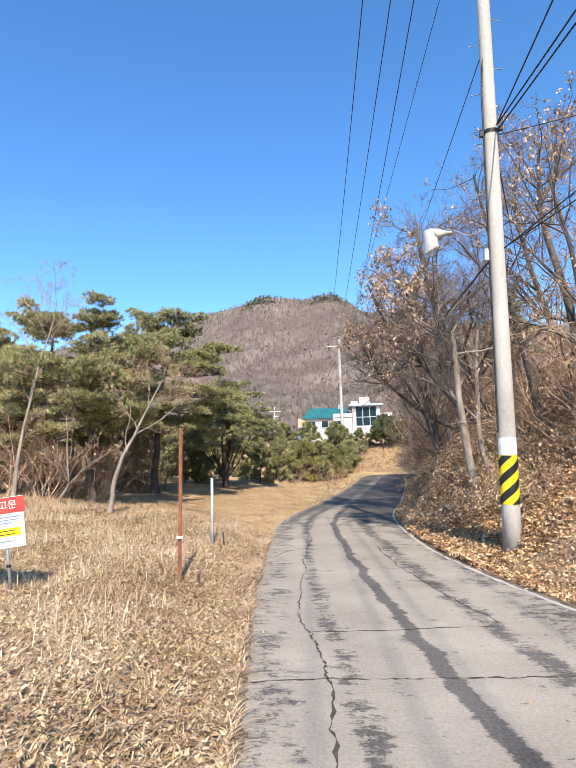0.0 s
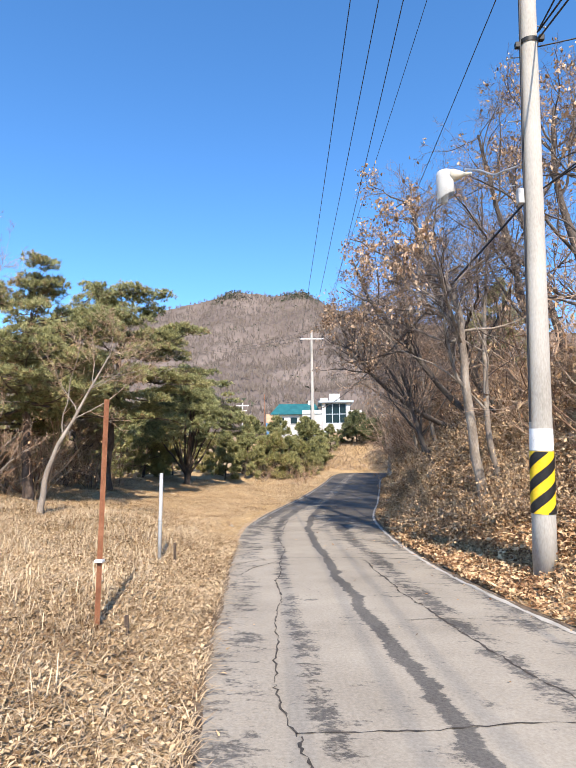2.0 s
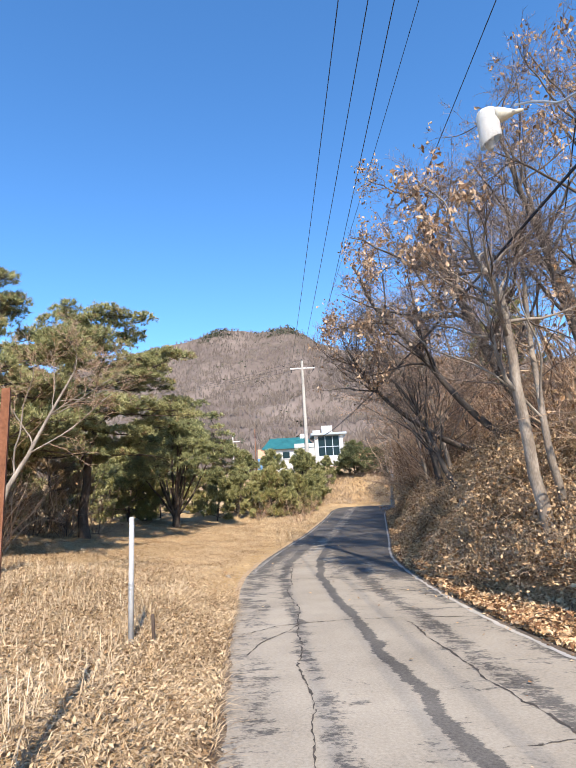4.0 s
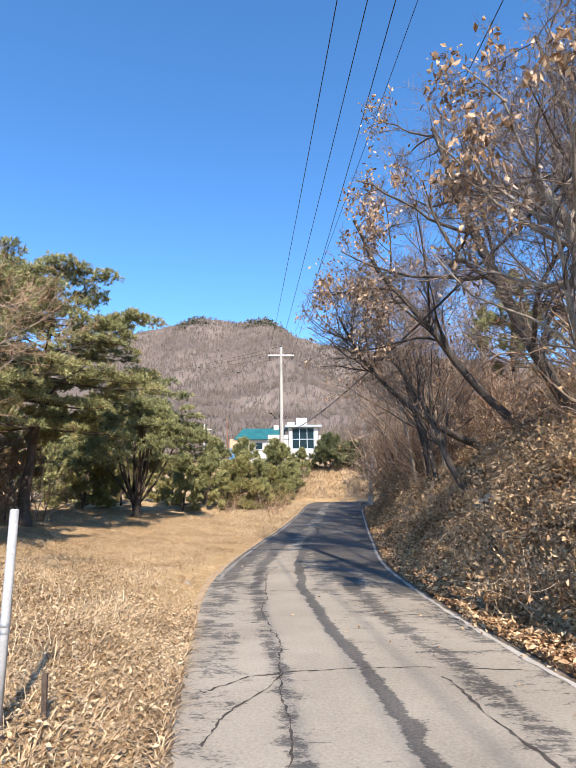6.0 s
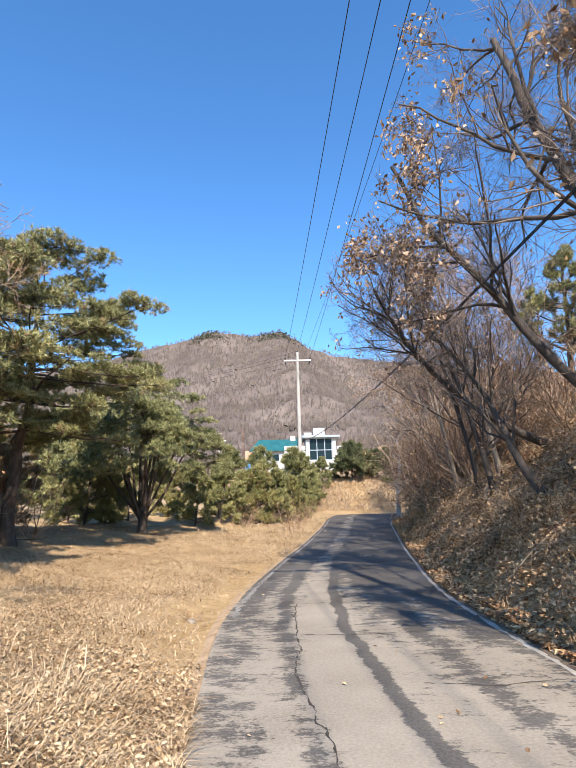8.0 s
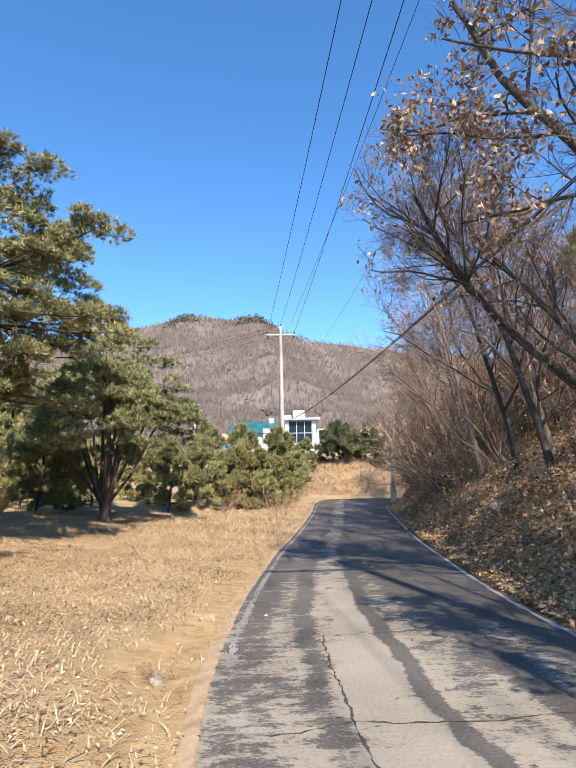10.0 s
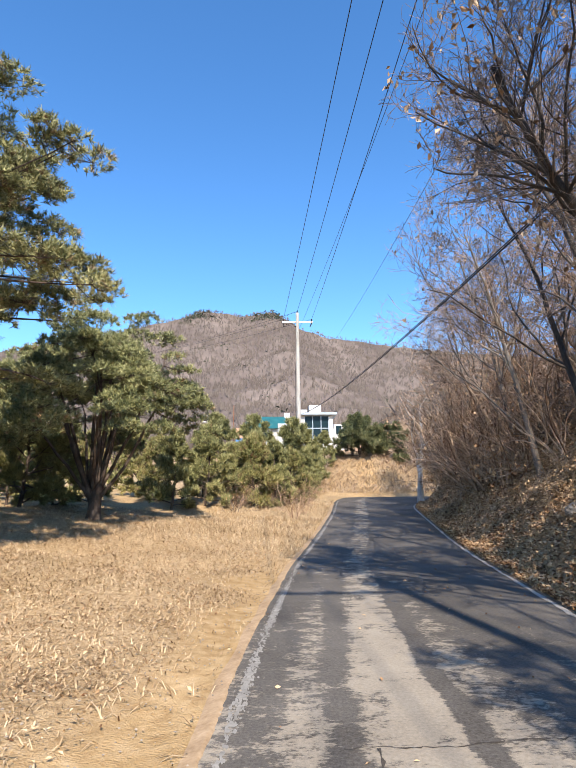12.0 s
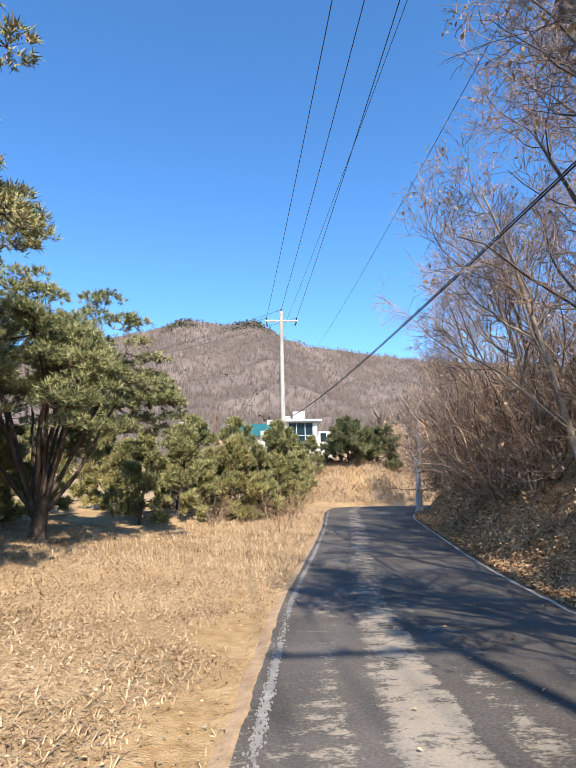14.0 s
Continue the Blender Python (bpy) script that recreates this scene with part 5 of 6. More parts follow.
# hood: a cut cylinder with a domed top
bm = lathe_bm([(0.128, -0.30), (0.13, -0.29), (0.13, -0.10), (0.13, 0.12), (0.118, 0.17), (0.07, 0.195), (0.0005, 0.2)], 28, cap=False)
for v in bm.verts:
    if v.co.z < -0.2:
        v.co.z += 0.5 * (v.co.x + 0.13)
bmesh.ops.solidify(bm, geom=list(bm.faces), thickness=0.012)
bmesh.ops.translate(bm, vec=(lx, ly, lz + 0.1), verts=bm.verts)
part("hood", bm, WHITE_PAINT, lamp_t, "white metal hood")
bm = lathe_bm([(0.105, 0.0), (0.085, 0.07), (0.055, 0.14), (0.03, 0.2), (0.02, 0.3)], 20)
bmesh.ops.rotate(bm, cent=(0, 0, 0), matrix=Matrix.Rotation(radians(98), 3, "Y"), verts=bm.verts)
bmesh.ops.rotate(bm, cent=(0, 0, 0), matrix=Matrix.Rotation(radians(-28), 3, "Z"), verts=bm.verts)
bmesh.ops.translate(bm, vec=(lx + 0.09, ly - 0.04, lz + 0.19), verts=bm.verts)
part("neck", bm, LAMP_YELLOW, lamp_t, "yellowed plastic neck")
bm = lathe_bm([(0.001, -0.26), (0.04, -0.25), (0.055, -0.18), (0.06, 0.0), (0.04, 0.06)], 16)
bmesh.ops.translate(bm, vec=(lx - 0.02, ly, lz + 0.02), verts=bm.verts)
part("bulb", bm, GREY_PAINT, lamp_t, "frosted bulb, not lit")

# far pole
FX, FY = 1.29, 53.4
FZ = float(land(FX, FY)) - 0.1
far_pole = new("utility_pole")
far_pole.location = (FX, FY, FZ)
tagged(far_pole, "pale concrete utility pole with crossarm beyond the bend", "utility pole")
pole_shaft(far_pole, 14.55 - FZ, 0.19, 0.11, POLE_CONCRETE)
part("crossarm", box_bm(-1.15, 1.15, -0.06, 0.06, 13.78 - FZ, 13.88 - FZ, 0.01), WHITE_PAINT, far_pole)
for x in (-1.05, 0.0, 1.08):
    insulator(far_pole, x, -0.02, (13.88 if x else 14.5) - FZ)
for x in (-1.05, 1.08):
    bm = lathe_bm([(0.02, 0), (0.06, 0.05), (0.03, 0.1), (0.06, 0.15), (0.03, 0.2), (0.06, 0.25), (0.02, 0.32)], 8)
    bmesh.ops.rotate(bm, cent=(0, 0, 0), matrix=Matrix.Rotation(radians(205 if x > 0 else 170), 3, "Y"), verts=bm.verts)
    bmesh.ops.translate(bm, vec=(x, 0, 13.76 - FZ), verts=bm.verts)
    part("hanging_insulator", bm, BLACK, far_pole)
mpart("down_cable", tube_mesh("down_cable", np.array([(-0.2, -0.12, z) for z in np.linspace(0.5, 9, 10)]), 0.014, 5, CABLE), far_pole)
# small pole further off
small = new("utility_pole")
small.location = on_land(-8.2, 78)
tagged(small, "small distant utility pole with crossarm", "utility pole")
pole_shaft(small, 6.9, 0.13, 0.09, POLE_CONCRETE)
part("crossarm", box_bm(-0.9, 0.9, -0.05, 0.05, 6.2, 6.3, 0.01), WHITE_PAINT, small)
part("crossarm", box_bm(-0.6, 0.6, -0.05, 0.05, 5.5, 5.58, 0.01), WHITE_PAINT, small)


def wire(a, b, sag, rad, label, n=40, name="power_line"):
    t = np.linspace(0, 1, n)[:, None]
    P = np.array(a) * (1 - t) + np.array(b) * t
    P[:, 2] -= 4 * sag * (t * (1 - t))[:, 0]
    ob = new(name, tube_mesh(name, P, rad, 5, CABLE))
    return tagged(ob, label, "cable", "overhead wires")


for x, xb, fx, fz in ((-1.68, 4.2, -1.05, 14.05), (-1.05, 4.9, 0.0, 14.66), (-0.55, 5.4, 1.08, 14.05)):
    wire((PX + x, PY - 1.05, 12.27), (FX + fx, FY, fz), 0.45, 0.013, "thin black power line between concrete poles")
    wire((PX + x, PY - 1.05, 12.27), (xb, -34, 12.6), 0.5, 0.013, "thin black power line from a concrete pole")
    wire((FX + fx, FY, fz), (-28 + fx, 100, 22), 0.6, 0.013, "thin black power line leading to the mountain")
wire((PX - 0.2, PY - 0.9, 11.2), (FX, FY, 13.0), 0.5, 0.008, "thin grey neutral wire between concrete poles")
wire((PX + 0.1, PY - 0.7, 8.9), (5.6, 74, 17.0), 0.8, 0.009, "thin wire running up the valley")
for k in range(2):
    wire((PX + 0.03 * k, PY - 0.3, 5.08 + 0.05 * k), (1.7, 57.7, 7.45), 0.74 - 0.03 * k, 0.014 - 0.004 * k, "thick black cable bundle sagging beside the lane")
for k in range(2):
    wire((PX + 0.03 * k, PY - 0.3, 5.08 + 0.05 * k), (14.2, -3.9 + 0.6 * k, 11.35 - 1.6 * k), 0.1, 0.012, "black cable bundle rising over the bank")
wire((PX + 0.12, PY - 0.55, 7.2), (16, 40, 6.5), 0.8, 0.012, "black service cable over the bank")
wire((PX + 0.15, PY - 0.7, 7.3), (5.2, -14, 11.5), 0.3, 0.012, "black service cable from a concrete pole")
wire((PX + 0.17, PY - 0.7, 7.32), (8.6, -12, 11.0), 0.3, 0.014, "black service cable from a concrete pole")
wire((PX + 0.17, PY - 0.7, 7.22), (8.9, -12, 10.6), 0.3, 0.014, "black service cable from a concrete pole")
wire((PX + 0.17, PY - 0.55, 7.2), (17, 6, 9.5), 0.3, 0.010, "black service cable over the bank")

# ---- posts and the notice board ----
rx, ry_ = -1.22, 6.05
red = new("marker_post")
red.location = on_land(rx, ry_, -0.1)
tagged(red, "rusty red-brown angle-iron post in the grass", "post")
hz = 2.125 - red.location.z
bm = bmesh.new()
prof = [(0, 0), (0.042, 0), (0.042, 0.006), (0.006, 0.006), (0.006, 0.042), (0, 0.042)]
lean_x = 0.05
lo = [bm.verts.new((x - 0.02, y - 0.02, 0)) for x, y in prof]
hi = [bm.verts.new((x - 0.02 + lean_x, y - 0.02, hz)) for x, y in prof]
for i in range(6):
    bm.faces.new((lo[i], lo[(i + 1) % 6], hi[(i + 1) % 6], hi[i]))
bm.faces.new(lo[::-1])
bm.faces.new(hi)
bmesh.ops.rotate(bm, cent=(0, 0, 0), matrix=Matrix.Rotation(radians(200), 3, "Z"), verts=bm.verts)
for v in bm.verts:
    v.co.x += 0.06 * v.co.z / hz
part("angle_iron", bm, RUST, red)
bm = box_bm(-0.034, 0.034, -0.034, 0.034, 0.62, 0.645, 0.006)
part("tie", bm, WHITE_PAINT, red, "pale string tie")

white = new("marker_post")
white.location = on_land(-1.56, 9.27, -0.1)
tagged(white, "thin weathered white round post in the grass", "post")
hz = 1.463 - white.location.z
bm = lathe_bm([(0.027, 0), (0.027, hz * 0.6), (0.026, hz - 0.01), (0.02, hz)], 12)
part("tube", bm, GREY_PAINT, white)
for z in (0.62, 0.66):
    part("wire_tie", lathe_bm([(0.030, z), (0.032, z + 0.01), (0.030, z + 0.02)], 12, cap=False), STEEL, white)
for x, y, h in ((-1.42, 9.6, 0.28), (-1.02, 6.2, 0.16)):
    ob = part("stump_stake", box_bm(-0.016, 0.016, -0.012, 0.012, 0, h, 0.004), PINE_BARK, None)
    ob.matrix_world = Matrix.Translation(on_land(x, y)) @ Matrix.Rotation(0.12, 4, "X")
    tagged(ob, "short dark weathered wooden stake in the grass", "stake")

board = new("notice_board")
SX, SY = -2.70, 4.95
board.matrix_world = pose(SX, SY, float(land(SX, SY)) - 0.08, 0, -7, 14)
tagged(board, "red and white printed warning notice on a thin post", "sign")
sb = 1.36 - float(land(SX, SY)) + 0.08
part("post", lathe_bm([(0.017, 0), (0.017, sb - 0.1)], 10), STEEL, board)
bm = lathe_bm([(0.024, 0.36), (0.026, 0.375), (0.024, 0.39)], 10, cap=False)
part("post_joint", bm, BLACK, board)
panel = part("panel", box_bm(-0.46, 0.20, -0.036, -0.022, sb - 0.53, sb, 0.004), WHITE_PAINT, board, "white sheet-metal panel")
part("header", box_bm(-0.455, 0.215, -0.041, -0.0365, sb - 0.17, sb - 0.004), SIGN_RED, panel, "red header band")
part("highlight", box_bm(-0.43, 0.16, -0.0395, -0.0365, sb - 0.41, sb - 0.325), YELLOW, panel, "yellow highlighted lines")
for z, w in ((0.205, 0.58), (0.235, 0.56), (0.265, 0.50), (0.295, 0.30), (0.455, 0.50), (0.485, 0.34)):
    part("print_line", box_bm(-0.42, -0.42 + w, -0.0392, -0.0365, sb - z - 0.012, sb - z), SIGN_BLUE, panel)
for z in (0.35, 0.385):
    part("print_line", box_bm(-0.41, 0.10, -0.0412, -0.0398, sb - z - 0.008, sb - z), BLACK, panel)
cu = bpy.data.curves.new("lettering", "FONT")
cu.body = "경고문"
cu.size = 0.1
cu.align_x = "CENTER"
cu.align_y = "CENTER"
cu.extrude = 0.001
tmp = bpy.data.objects.new("lettering_curve", cu)
scene.collection.objects.link(tmp)
bpy.context.view_layer.update()
me = bpy.data.meshes.new_from_object(tmp.evaluated_get(bpy.context.evaluated_depsgraph_get()))
bpy.data.objects.remove(tmp)
me.materials.clear()
me.materials.append(WHITE_PAINT)
me.transform(Matrix.Translation((0.0, -0.0435, sb - 0.088)) @ Matrix.Rotation(math.pi / 2, 4, "X"))
mpart("lettering", me, panel, "white lettering")

# ---- the house beyond the bend ----
HXc, HYc = 5.75, 92.0
HZ0 = float(land(HXc, HYc))
house = new("house")
house.location = (HXc, HYc, HZ0)
tagged(house, "white house with teal roof and glazed stair tower", "house")


def hb(name, x0, x1, y0, y1, z0, z1, mat, label="", parent=None, bevel=0.02):
    return part(name, box_bm(x0, x1, y0, y1, z0 - HZ0, z1 - HZ0, bevel), mat, parent or house, label)


# tower
hb("wall", -2.3, -1.75, 0, 5, HZ0 - 1, 12.0, HOUSE_WHITE)
hb("wall", 1.75, 2.3, 0, 5, HZ0 - 1, 12.0, HOUSE_WHITE)
hb("wall", -1.75, 1.75, 0.02, 5, HZ0 - 1, 8.6, HOUSE_WHITE)
hb("wall", -1.75, 1.75, 4.6, 5, 8.6, 12.0, HOUSE_WHITE)
win = hb("window", -1.75, 1.75, 0.25, 0.33, 8.6, 12.0, GLASS, "tall dark glazing")
for x in (-1.75, -0.6, 0.6, 1.69):
    hb("frame", x - 0.05, x + 0.07, 0.15, 0.24, 8.6, 12.0, EAVE, "", win)
for z in (8.6, 10.1, 11.9):
    hb("frame", -1.75, 1.75, 0.14, 0.235, z, z + 0.12, EAVE, "", win)
hb("roof", -2.9, 2.9, -0.7, 5.6, 12.0, 12.35, EAVE, "flat blue-grey overhanging roof", bevel=0.08)
hb("roof_box", -1.0, 0.75, 1.2, 3.4, 12.35, 13.7, HOUSE_WHITE, "white box on the flat roof")
hb("roof_box", -2.5, -1.3, 1.0, 2.4, 12.35, 13.0, HOUSE_WHITE, "white box on the flat roof")
# right wing
hb("wall", 2.35, 4.5, 1.5, 5.5, HZ0 - 1, 10.9, HOUSE_WHITE)
hb("window", 2.9, 3.7, 1.44, 1.52, 9.4, 10.7, GLASS)
# left wing with teal hipped roof
hb("wall", -10.4, -2.35, 0.8, 6.0, HZ0 - 1, 10.2, HOUSE_WHITE)
hb("wall", -5.6, -2.35, 0.3, 0.78, HZ0 - 1, 10.9, HOUSE_WHITE)
for x in (-9.2, -7.0, -4.4):
    w_ = hb("window", x - 0.55, x + 0.55, 0.22 if x > -5.6 else 0.72, 0.3 if x > -5.6 else 0.8, 8.7, 9.7, GLASS)
    hb("sill", x - 0.62, x + 0.62, 0.12 if x > -5.6 else 0.62, 0.3 if x > -5.6 else 0.8, 8.58, 8.68, HOUSE_WHITE, "", w_)
bm = bmesh.new()
vs = [bm.verts.new(c) for c in ((-11.0, 0.2, 10.2), (-2.2, 0.2, 10.2), (-2.2, 6.6, 10.2), (-11.0, 6.6, 10.2), (-9.6, 3.4, 12.3), (-3.4, 3.4, 12.3))]
for v in vs:
    v.co.z -= HZ0
for f in ((0, 1, 5, 4), (1, 2, 5), (2, 3, 4, 5), (3, 0, 4), (3, 2, 1, 0)):
    bm.faces.new([vs[i] for i in f])
part("roof", bm, TEAL, house, "teal metal hipped roof")
hb("roof_box", -4.6, -3.8, 3.0, 3.8, 11.8, 12.8, HOUSE_WHITE, "white chimney")
hb("porch", -11.6, -10.45, 0.4, 1.6, HZ0 - 1, 10.3, PEACH, "peach-coloured porch wall")
hb("porch", -11.6, -10.2, 0.1, 0.38, HZ0 - 1, 8.8, BLUE_PAINT, "blue panel beside the porch")
mast = part("mast", lathe_bm([(0.06, 0), (0.05, 7)], 8), RUST, house, "rusty mast")
mast.location = (-11.9, 0.0, -0.5)

# ---- cracks and edges of the lane ----


def crack(points, width, seed, name="crack"):
    r = np.random.default_rng(seed)
    P = np.asarray(points, float)
    s = np.linspace(0, 1, len(P))
    n = max(12, int(np.linalg.norm(np.diff(P, axis=0), axis=1).sum() / 0.05))
    t = np.linspace(0, 1, n)
    c = np.stack([np.interp(t, s, P[:, i]) for i in range(2)], -1)
    walk_ = np.cumsum(r.normal(0, 0.008, (n, 2)), 0)
    walk_ -= np.linspace(0, 1, n)[:, None] * walk_[-1]
    c = c + walk_ + r.normal(0, 0.006, (n, 2))
    d = np.gradient(c, axis=0)
    d /= np.linalg.norm(d, axis=1, keepdims=True)
    nrm = np.stack([-d[:, 1], d[:, 0]], -1)
    w = width * r.uniform(0.1, 1.1, (n, 1)) ** 1.3 / 2
    V = np.concatenate([c - nrm * w, c + nrm * w])
    V = np.concatenate([V, (road_z(V[:, 1]) + 0.004)[:, None]], 1)
    i = np.arange(n - 1)
    ob = new(name, mesh_of(name, V, np.stack([i, i + 1, i + 1 + n, i + n], -1), CRACK))
    ob.parent = road
    return ob


crack([(0.0, 3.55), (0.6, 3.62), (1.4, 3.66), (2.2, 3.7), (3.6, 3.75)], 0.030, 1)
crack([(0.42, 4.85), (0.9, 4.9), (1.5, 4.93), (2.3, 5.02)], 0.020, 2)
crack([(0.72, 1.6), (0.68, 2.6), (0.66, 3.6), (0.55, 4.2), (0.45, 4.8)], 0.030, 3)
crack([(0.42, 4.8), (0.28, 5.6), (0.24, 7.0), (0.2, 8.0)], 0.018, 4)
crack([(0.2, 8.0), (0.12, 9.4), (0.1, 11.0), (0.06, 12.4)], 0.026, 5)
crack([(-0.55, 10.55), (-0.2, 10.9), (0.1, 11.0), (0.73, 11.05), (1.4, 11.02), (2.3, 10.9)], 0.026, 6)
crack([(0.1, 11.0), (-0.1, 10.5), (-0.3, 10.1), (-0.45, 9.6)], 0.024, 7)
crack([(0.06, 12.4), (-0.05, 14.0), (-0.08, 15.8), (-0.02, 17.4)], 0.025, 8)
crack([(-0.6, 15.1), (0.0, 15.2), (0.7, 15.15), (1.4, 15.25)], 0.018, 9)
crack([(-0.2, 17.4), (0.5, 17.42), (1.2, 17.5), (2.3, 17.45)], 0.018, 10)
crack([(2.3, 5.1), (1.95, 6.6), (1.6, 8.5), (1.45, 10.8)], 0.03, 11)
crack([(1.3, 7.2), (1.9, 7.25), (2.6, 7.3)], 0.016, 12)
crack([(1.1, 13.3), (1.5, 13.2), (2.2, 13.3)], 0.02, 13)


def lane_edge(name, f0, f1, y0, y1, dz, mat, label):
    ob = new(name, road_strip(name, f0, f1, dz, mat, y0, y1, 0.2, 2))
    ob.parent = road
    return tagged(ob, label)


def paint_flakes():
    """What is left of a painted edge line: flakes of uneven length and width."""
    r = np.random.default_rng(17)
    n, k = 9000, 5
    y = r.uniform(16.5, 42, n)
    keep = r.uniform(-1, 1, n) < 0.25 + 0.9 * np.sin(y * 2.1 + 1.5 * np.sin(y * 0.7))
    y = y[keep]
    n = len(y)
    x = road_left(y) + 0.14 + r.normal(0, 0.022, n)
    a = np.arange(k) * 2 * np.pi / k
    s = r.uniform(0.004, 0.014, (n, 1))
    q = r.uniform(0.5, 1.3, (n, k))
    X, Y = x[:, None] + s * q * np.cos(a), y[:, None] + 3.0 * s * q * np.sin(a)
    V = np.stack([X, Y, road_z(Y) + r.uniform(0.002, 0.005, (n, 1))], -1).reshape(-1, 3)
    F = [np.arange(n * k).reshape(n, k)]
    ob = new("edge_line", mesh_of("edge_line", V, F, EDGE_LINE, smooth=False))
    ob.parent = road
    tagged(ob, "flaking white edge line", kind="stuff")


paint_flakes()
lane_edge("edge_line", lambda y, l, r: r - 0.105 + 0.012 * np.sin(y * 6) + 0.012 * np.sin(y * 17.3), lambda y, l, r: r - 0.04 + 0.012 * np.sin(y * 7.3) + 0.01 * np.sin(y * 23), -5.0, 40, 0.004, KERB, "pale worn concrete edge")

def edge_dirt(side, y0, y1, seed, reach, mat=SHADED_EDGE_DIRT):
    """Grit and washed-out soil that creeps over the lane's edge."""
    r = np.random.default_rng(seed)
    ys = np.arange(y0, y1, 0.04)
    n = len(ys)
    k = np.hanning(9)
    w = np.convolve(r.uniform(-1, 1, n + 8), k / k.sum(), mode="valid") * 0.05 + 0.02 * np.sin(ys * 1.3 + seed) + 0.012 * np.sin(ys * 4.3)
    w = np.clip(reach + w + r.normal(0, 0.008, n), 0.01, 0.5)
    if mat is not SHADED_EDGE_DIRT:
        w = 0.01 + 0.45 * w
    e = road_left(ys) if side < 0 else road_right(ys)
    cols = [e + side * 0.12, e, e - side * w * 0.55, e - side * w]
    zs = [road_z(ys) - 0.02, road_z(ys) + 0.012, road_z(ys) + 0.010, road_z(ys) + 0.001]
    V = np.stack([np.stack([c, ys, z], -1) for c, z in zip(cols, zs)], 1).reshape(-1, 3)
    i = np.arange(n * 4).reshape(n, 4)
    q = np.stack([i[:-1, :-1], i[:-1, 1:], i[1:, 1:], i[1:, :-1]], -1).reshape(-1, 4)
    ob = new("edge_dirt", mesh_of("edge_dirt", V, q, mat))
    ob.parent = road
    return tagged(ob, "grey-brown grit along the lane's edge, darkened by painted-in grass shade" if mat is SHADED_EDGE_DIRT else "washed-out sandy soil along the lane's edge")


edge_dirt(-1, -2, 12, 3, 0.065)
edge_dirt(-1, 12, 40, 4, 0.02, SOIL_EDGE)
edge_dirt(1, -2, 40, 8, 0.03)

# ---- grass, leaves and stones ----


def blades(n, place, height, width, mat, name, label, lean=0.9, flatten=1.0):
    r = np.random.default_rng(n)
    x, y = place(r, n)
    z = land(x, y)
    m = len(x)
    a = r.uniform(0, 2 * np.pi, m)
    d = np.stack([np.cos(a), np.sin(a)], -1)
    h = height * r.uniform(0.4, 1.2, m)
    le = lean * r.uniform(0.3, 1.4, m)
    base = np.stack([x, y, z - 0.01], -1)
    w = np.stack([-d[:, 1], d[:, 0], np.zeros(m)], -1) * (width * r.uniform(0.5, 1.3, m))[:, None]
    mid = base + np.stack([d[:, 0] * h * le * 0.4, d[:, 1] * h * le * 0.4, h * 0.62 * flatten], -1)
    tip = base + np.stack([d[:, 0] * h * le, d[:, 1] * h * le, h * flatten * r.uniform(0.35, 1.0, m)], -1)
    V = np.stack([base - w, base + w, mid + w * 0.7, mid - w * 0.7, tip], 1).reshape(-1, 3)
    i = np.arange(m)[:, None] * 5
    ob = new(name, mesh_of(name, V, [i + np.array([0, 1, 2, 3]), i + np.array([3, 2, 4])], mat, smooth=False))
    return tagged(ob, label, "grass", kind="stuff")


def verge(y0, y1, d0, d1, power=1.0, clump=0.0):
    def place(r, n):
        y = r.uniform(y0, y1, n)
        d = d0 + (d1 - d0) * r.uniform(0, 1, n) ** power
        x = road_left(y) - d
        keep = r.uniform(-1, 1, n) < lumps(x, y, 1.3, 21) * clump + 1 - clump
        bare = sstep(1.3 - d + 0.5 * lumps(x, y, 2.2, 5), 0.1, 0.8) * sstep(y, 12.5, 16) * (1 - sstep(y, 23, 28))
        keep &= r.uniform(0, 1, n) > bare * 0.955
        return x[keep], y[keep]
    return place


blades(95000, verge(-1.5, 13, -0.03, 7.0, 1.45, 0.4), 0.15, 0.0055, STRAW, "grass", "dense dry straw-coloured grass beside the lane", 1.4, 0.6)
blades(16000, verge(3, 14, 0.8, 7.0, 1.0, 1.0), 0.26, 0.0035, STRAW_PALE, "grass", "taller pale dry grass stalks", 0.9)
blades(120000, verge(11, 34, 0.1, 11.0, 1.1, 0.6), 0.13, 0.006, STRAW, "grass", "short dry grass under the pines", 1.4, 0.6)
blades(16000, verge(27, 42, 0.1, 4.5, 1.2, 0.7), 0.17, 0.006, STRAW_PALE, "grass", "dry grass along the hedge", 0.8)


def bank_place(y0, y1, d0, d1, power=1.0, clump=0.0, seed=22):
    def place(r, n):
        y = r.uniform(y0, y1, n)
        d = d0 + (d1 - d0) * r.uniform(0, 1, n) ** power
        x = road_right(y) + d
        keep = r.uniform(-1, 1, n) < lumps(x, y, 1.8, seed) * clump + 1 - clump
        return x[keep], y[keep]
    return place


blades(14000, bank_place(3, 14, 0.3, 7.0, 1.0, 1.0), 0.24, 0.004, STRAW, "grass", "dry grass at the foot of the bank", 0.9)
blades(16000, bank_place(13, 42, 0.2, 6.0, 1.2, 1.0), 0.30, 0.005, STRAW, "grass", "dry grass tufts on the bank", 1.1)


def mound_place(r, n):
    x, y = r.uniform(0.5, 14, n), r.uniform(46.5, 54, n)
    return x, y


blades(22000, mound_place, 0.5, 0.009, PAMPAS, "grass", "long dry grass on the mound", 1.6, 0.7)


